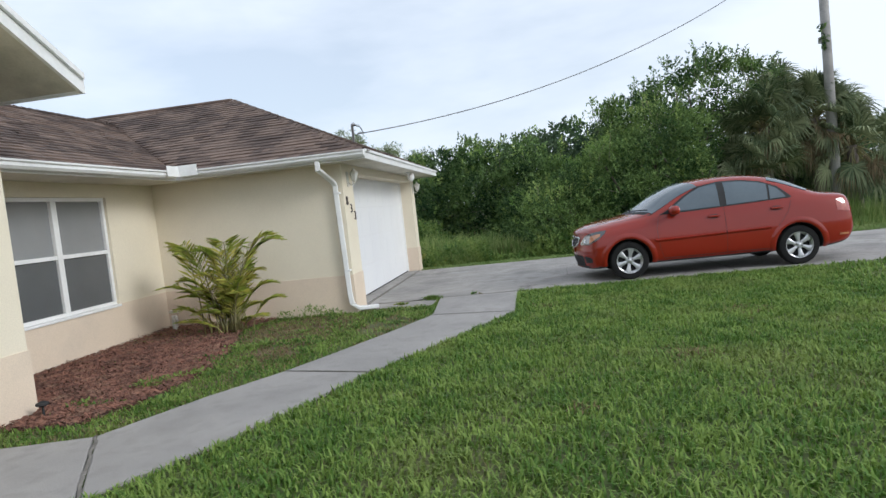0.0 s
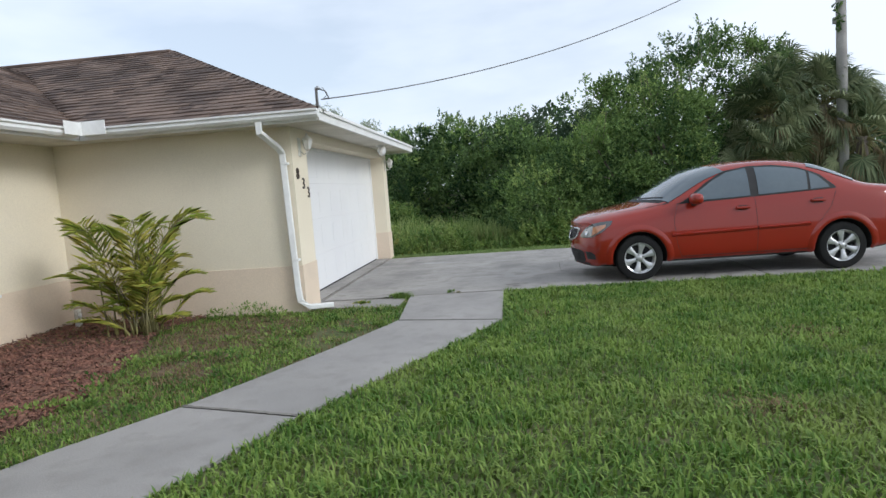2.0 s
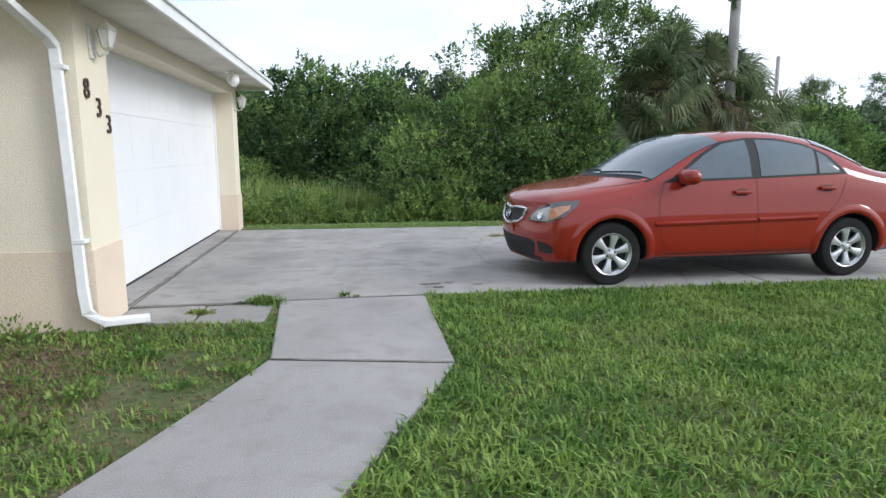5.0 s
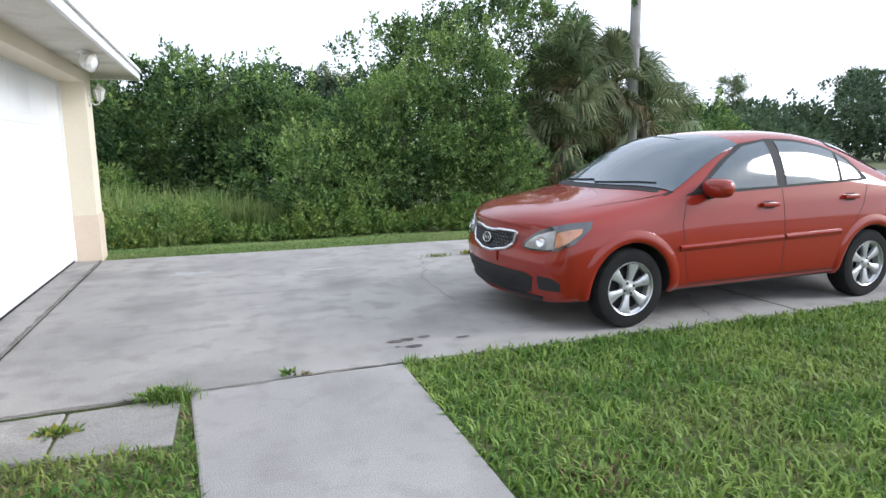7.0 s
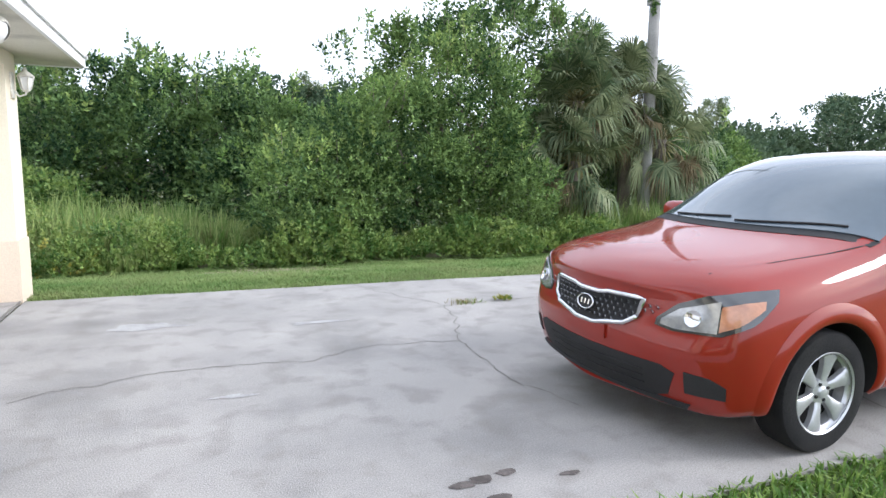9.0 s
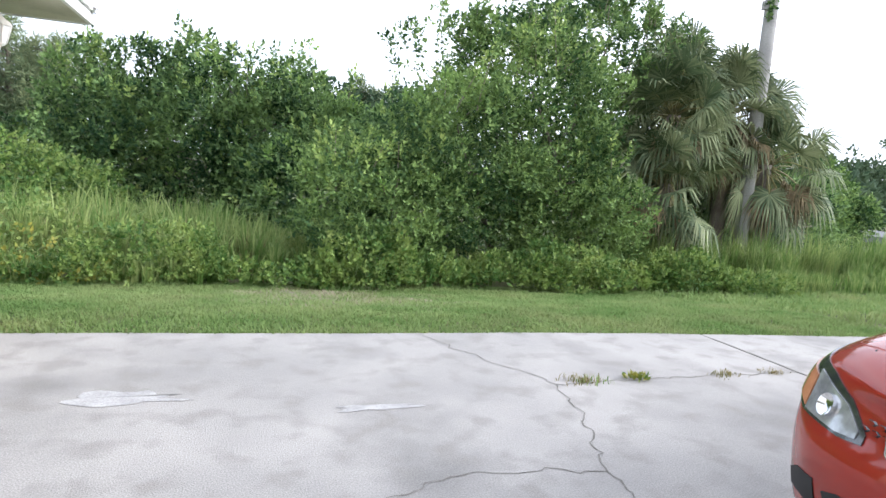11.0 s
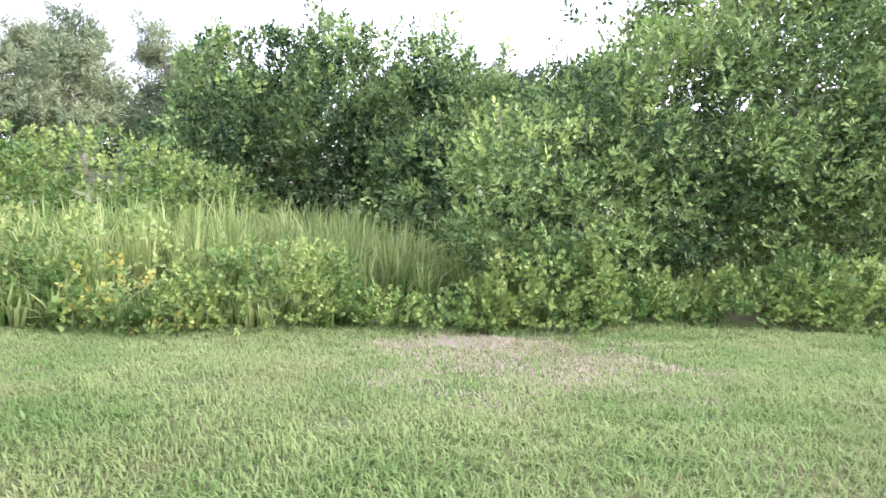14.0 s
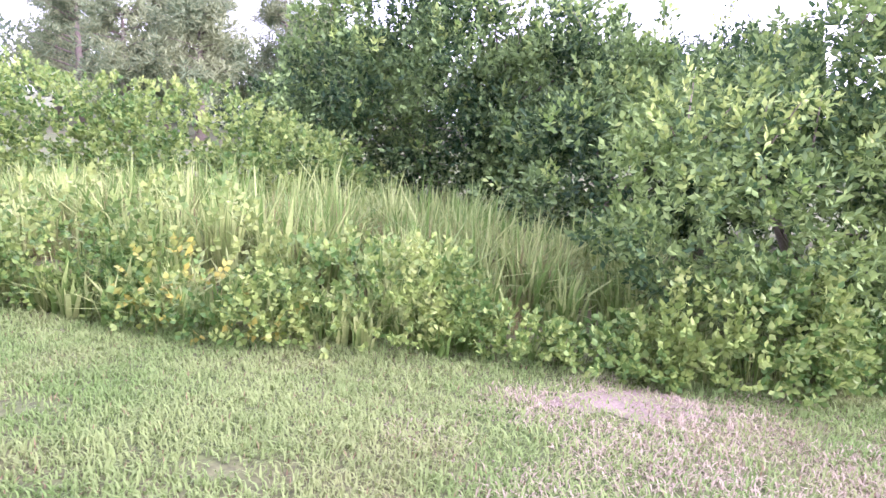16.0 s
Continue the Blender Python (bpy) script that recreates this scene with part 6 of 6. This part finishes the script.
MOUND = [(-2.6, 20.3, -0.2, 0.8, 0.6, 0.72), (-1.4, 20.4, -0.1, 0.8, 0.6, 0.80), (-0.3, 20.3, -0.2, 0.7, 0.6, 0.62), (-3.8, 20.4, -0.2, 0.8, 0.6, 0.70), (-5.2, 20.6, -0.1, 0.9, 0.6, 0.75)]
shrub("sprawling yellow-green vines over the tall grass", "vines", MOUND, 420, [M_VINE_L, M_VINE_L], 0.075, 0.030, 8, 0.16, 0, name="vine_mound", lump=0.5, woody=False)
YEL = [(-0.95, 19.35, -0.22, 0.45, 0.25, 0.30), (-1.35, 19.4, -0.05, 0.4, 0.25, 0.24), (-0.5, 19.4, -0.3, 0.3, 0.2, 0.18)]
shrub("small patch of yellowed vine leaves", "ground cover", YEL, 60, [M_VINE_Y, M_VINE_L], 0.065, 0.028, 6, 0.10, 0, name="yellow_vine", woody=False)


def tall_grass(label, lo, hi, n, height, material, width=0.0055, dense=0.0, name="tall_grass"):
    """Grass in arching tufts: each tuft has a height of its own, its outer blades bend over."""
    tufts = n // 16
    tx, ty = RNG.uniform(lo[0], hi[0], tufts), RNG.uniform(lo[1], hi[1], tufts)
    k = np.array([noise.noise(Vector((a * 0.8, b * 0.8, 5.0))) + 0.6 * noise.noise(Vector((a * 2.9, b * 2.9, 2.0))) for a, b in zip(tx, ty)])
    ok = k > dense - 0.3 * RNG.random(tufts)
    tx, ty, k = tx[ok], ty[ok], k[ok]
    tall = RNG.uniform(0.6, 1.12, len(tx)) * (1 + 0.45 * k)
    who = np.repeat(np.arange(len(tx)), 16)
    m = len(who)
    turn, off = RNG.uniform(0, 6.28, m), RNG.random(m) ** 0.7
    x, y = tx[who] + 0.10 * off * np.cos(turn), ty[who] + 0.10 * off * np.sin(turn)
    rise = np.clip((y - lo[1]) / 1.2, 0.4, 1.0)
    ln = height(x) * rise * tall[who] * RNG.uniform(0.55, 1.08, m)
    lean = 0.08 + 0.85 * off * RNG.random(m) + 0.7 * (RNG.random(m) < 0.2)
    me = blade_mesh(name, np.stack([x, y, ground_z_np(y) - 0.01], 1), turn + RNG.normal(0, 0.4, m), lean, ln, width * RNG.uniform(0.6, 1.3, m), material)
    return tagged(new(name, me), label, "tall grass", kind="stuff")


tall_grass("tall unmown yellow-green grass at the edge of the thicket", (-8.0, 19.38), (2.9, 23.5), 26000, lambda x: 0.86 + 0.32 * np.exp(-((x + 1.4) / 1.5) ** 2), M_TALL, 0.0165, -0.1)
tall_grass("straw-tipped tall grass among the green", (-7.0, 19.7), (2.0, 22.5), 12000, lambda x: 0.70 + 0.3 * np.exp(-((x + 1.4) / 1.6) ** 2), M_STRAW, 0.005, 0.0)
tall_grass("sparse tall grass poking through the ground cover", (2.4, 19.5), (8.5, 21.0), 4200, lambda x: 0.85 + 0 * x, M_TALL, 0.0055, 0.05)
tall_grass("clumps of bright reedy grass below the palms", (8.6, 19.7), (17.0, 21.8), 15000, lambda x: 1.15 + 0 * x, M_TALL, 0.009, -0.05)
tall_grass("rough grass in front of the far trees", (-9.0, 23.0), (4.0, 27.0), 9000, lambda x: 0.75 + 0 * x, M_TALL, 0.010, 0.0)


def fan_palm(x, y, h, crown, label, seed):
    """A cabbage palm: booted trunk, fan leaves all round, a skirt of hanging dead ones."""
    rnd = np.random.default_rng(seed)
    thing = tagged(new("cabbage_palm"), label, "palm tree", "cabbage palms")
    thing.location = (x, y, ground_z(y))
    part("trunk", tube("trunk", [(0, 0, -0.1), (0.05, 0, h * 0.35), (0.02, 0.05, h * 0.7), (0, 0, h)], [0.20, 0.17, 0.16, 0.15], M_BARK, 12), thing)

    def fans(name, count, elev, material, size, hang):
        vs = []
        stalks = []
        for k in range(count):
            t = rnd.uniform(0, 2 * math.pi)
            e = radians(rnd.uniform(*elev))
            way = Vector((math.cos(t) * math.cos(e), math.sin(t) * math.cos(e), math.sin(e)))
            top = Vector((0, 0, h + rnd.uniform(-0.15, 0.1)))
            reach = size * rnd.uniform(0.55, 0.95)
            hub = top + way * reach + Vector((0, 0, -0.18 * reach * hang))
            stalks.append(tube("stalk", [tuple(top), tuple(top.lerp(hub, 0.5) + Vector((0, 0, 0.08))), tuple(hub)], [0.022, 0.015, 0.010], M_CANE, 5))
            side = way.cross(Vector((0, 0, 1))).normalized()
            side = (Matrix.Rotation(rnd.normal(0, 0.75), 3, way) @ side).normalized()
            face = side.cross(way).normalized()
            segs = 32
            for j in range(segs):
                a = radians(-125 + 250 * j / (segs - 1)) + rnd.normal(0, 0.03)
                ln = size * rnd.uniform(0.62, 0.85) * (1 - 0.18 * abs(a) / 2.2)
                d = (way * math.cos(a) + side * math.sin(a)).normalized()
                s = (side * math.cos(a) - way * math.sin(a)).normalized() * 0.018 * size
                fall = Vector((0, 0, -1)) * ln
                m = hub + d * ln * 0.5 + face * 0.05 + fall * 0.10 * hang
                tip = hub + d * ln * (0.95 - 0.25 * hang) + fall * (0.22 + 0.42 * hang) * rnd.uniform(0.6, 1.2)
                vs.append([hub - s * 0.3, hub + s * 0.3, m + s, m - s, tip])
        me = quads_np(name, np.array([[tuple(p) for p in q] for q in vs]), len(vs), 5, [(0, 1, 2), (0, 2, 3), (3, 2, 4)], material)
        part(name, me, thing)
        part("petiole", joined("petiole", stalks), thing)

    fans("crown", crown, (5, 88), M_PALM, 1.28, 0.30)
    fans("lower_crown", crown * 2 // 3, (-60, 0), M_PALM, 1.15, 0.8)
    fans("dead_skirt", crown * 2 // 3, (-82, -25), M_PALM_DEAD, 0.95, 1.1)
    return thing


fan_palm(10.0, 22.0, 3.35, 34, "cabbage palm with a thick skirt of drooping fan leaves", 3)
fan_palm(11.6, 22.2, 3.5, 36, "cabbage palm with drooping grey-green fan leaves", 4)
fan_palm(10.9, 22.9, 4.0, 26, "taller cabbage palm standing inside the clump", 5)
fan_palm(12.5, 21.9, 2.5, 28, "low cabbage palm with pale dead fronds at its edge", 6)
fan_palm(9.7, 21.6, 1.9, 22, "low cabbage palm deep in the thicket", 7)

# utility poles
pole = tagged(new("utility_pole"), "weathered grey wooden utility pole with a vine on it", "utility pole")
pole.location = (11.85, 21.65, 0)
part("shaft", tube("shaft", [(0, 0, -0.5), (0.0, 0, 5), (-0.02, 0, 9.4)], [0.16, 0.135, 0.11], M_POLE, 14), pole)
part("bracket", box("bracket", (-0.22, -0.05, 5.2), (-0.08, 0.05, 5.38), M_POLE, 0.01), pole)
vp = np.array([(-0.16 + 0.05 * math.sin(z * 5), -0.1, z) for z in np.linspace(5.0, 5.75, 16)])
part("vine", sprigs("vine", vp, unit(RNG.normal(size=(16, 3))), 8, 0.1, 0.09, 0.03, [M_WAX]), pole)
part("crossarm", box("crossarm", (-0.9, -0.06, 8.9), (0.9, 0.06, 9.02), M_POLE, 0.01), pole)
far_pole = tagged(new("utility_pole"), "distant thin grey utility pole", "utility pole")
far_pole.location = (26.2, 40, 0)
part("shaft", tube("shaft", [(0, 0, -0.5), (0, 0, 6.6)], [0.14, 0.11], M_POLE, 10), far_pole)


def pine(x, y, h, spread, label):
    """A tall slash pine: bare lower trunk, whorled limbs, tufts of needles."""
    thing = tagged(new("pine_tree"), label, "pine tree", "distant pines")
    thing.location = (x, y, ground_z(y))
    part("trunk", tube("trunk", [(0, 0, -0.3), (0.1, 0, h * 0.5), (0, 0, h * 0.97)], [0.22, 0.16, 0.04], M_BARK, 9), thing)
    cs, ax = [], []
    limbs = []
    for k in range(int(26 + 2 * h)):
        f = RNG.uniform(0.18, 0.98)
        t = RNG.uniform(0, 6.28)
        ln = spread * (1.05 - 0.75 * f) * RNG.uniform(0.7, 1.2)
        a = Vector((0, 0, h * f))
        b = a + Vector((math.cos(t) * ln, math.sin(t) * ln, ln * RNG.uniform(0.1, 0.5)))
        limbs.append(tube("limb", [tuple(a), tuple(b)], [0.05, 0.012], M_BARK, 5))
        for _ in range(26):
            q = a.lerp(b, RNG.uniform(0.35, 1.08)) + Vector(RNG.normal(0, 0.28, 3))
            cs.append(tuple(q))
            ax.append(tuple(RNG.normal(0, 0.6, 3) + np.array([math.cos(t) * 0.6, math.sin(t) * 0.6, 0.7])))
    part("limb_work", joined("limb_work", limbs), thing)
    part("foliage", sprigs("foliage", np.array(cs), unit(np.array(ax)), 12, 0.25, 0.36, 0.026, [M_PINE], None, 1.1), thing)
    return thing


for x, y, h, s in ((-13.5, 46, 7.6, 3.0), (-10.4, 49, 8.0, 2.8), (-16.5, 48, 7.6, 3.0), (-8.0, 47, 6.3, 2.4), (-20, 46, 7.0, 3.0), (-6.0, 50, 6.0, 2.2), (-24, 50, 8.0, 3.0), (-11.8, 42, 5.6, 2.6), (-15.2, 42, 5.4, 2.6), (-29, 47, 7.0, 3.0), (10.8, 66, 9.0, 3.0), (13.8, 69, 7.8, 2.8),
                   (46, 62, 8.0, 2.6), (52, 60, 8.6, 3.0), (69, 60, 9.6, 3.4), (76, 64, 10.0, 3.4), (38, 66, 7.0, 2.6)):
    pine(x, y, h, s, "hazy grey-green pine beyond the thicket")


def far_tree(x, y, r, h, label="distant hazy green tree along the skyline"):
    b = [(x + RNG.normal(0, r * 0.35), y + RNG.normal(0, r * 0.3), h * RNG.uniform(0.35, 0.62), r * RNG.uniform(0.7, 1.0), r, h * RNG.uniform(0.35, 0.45)) for _ in range(3)]
    return shrub(label, "tree", b, 900, [M_FAR, M_FAR], 0.42, 0.14, 6, 0.6, 0, [(x, y)], "distant_tree", 0.35, "distant trees")


for x, y, r, h in ((18, 62, 4, 7.0), (26, 64, 4.5, 5.2), (34, 62, 4, 4.8), (42, 60, 4, 4.6), (49, 58, 4.5, 5.0), (56, 58, 4.5, 5.4), (62, 56, 5, 7.0), (69, 56, 5, 8.0), (77, 55, 5.5, 9.0), (86, 52, 6, 9.0), (96, 46, 6, 8.5), (104, 36, 6, 8), (108, 24, 6, 8),
                   (8, 66, 4, 7.8), (3, 68, 4, 7.6), (13, 67, 4, 7.4), (0, 66, 4.5, 6.6), (-9, 64, 4.5, 4.8), (-18, 62, 5, 4.8), (-27, 60, 5, 5), (-36, 56, 5, 5.5), (-44, 48, 5, 6), (-50, 38, 5, 6), (36, 44, 2.6, 2.8), (41, 45, 2.6, 2.6)):
    far_tree(x, y, r, h)
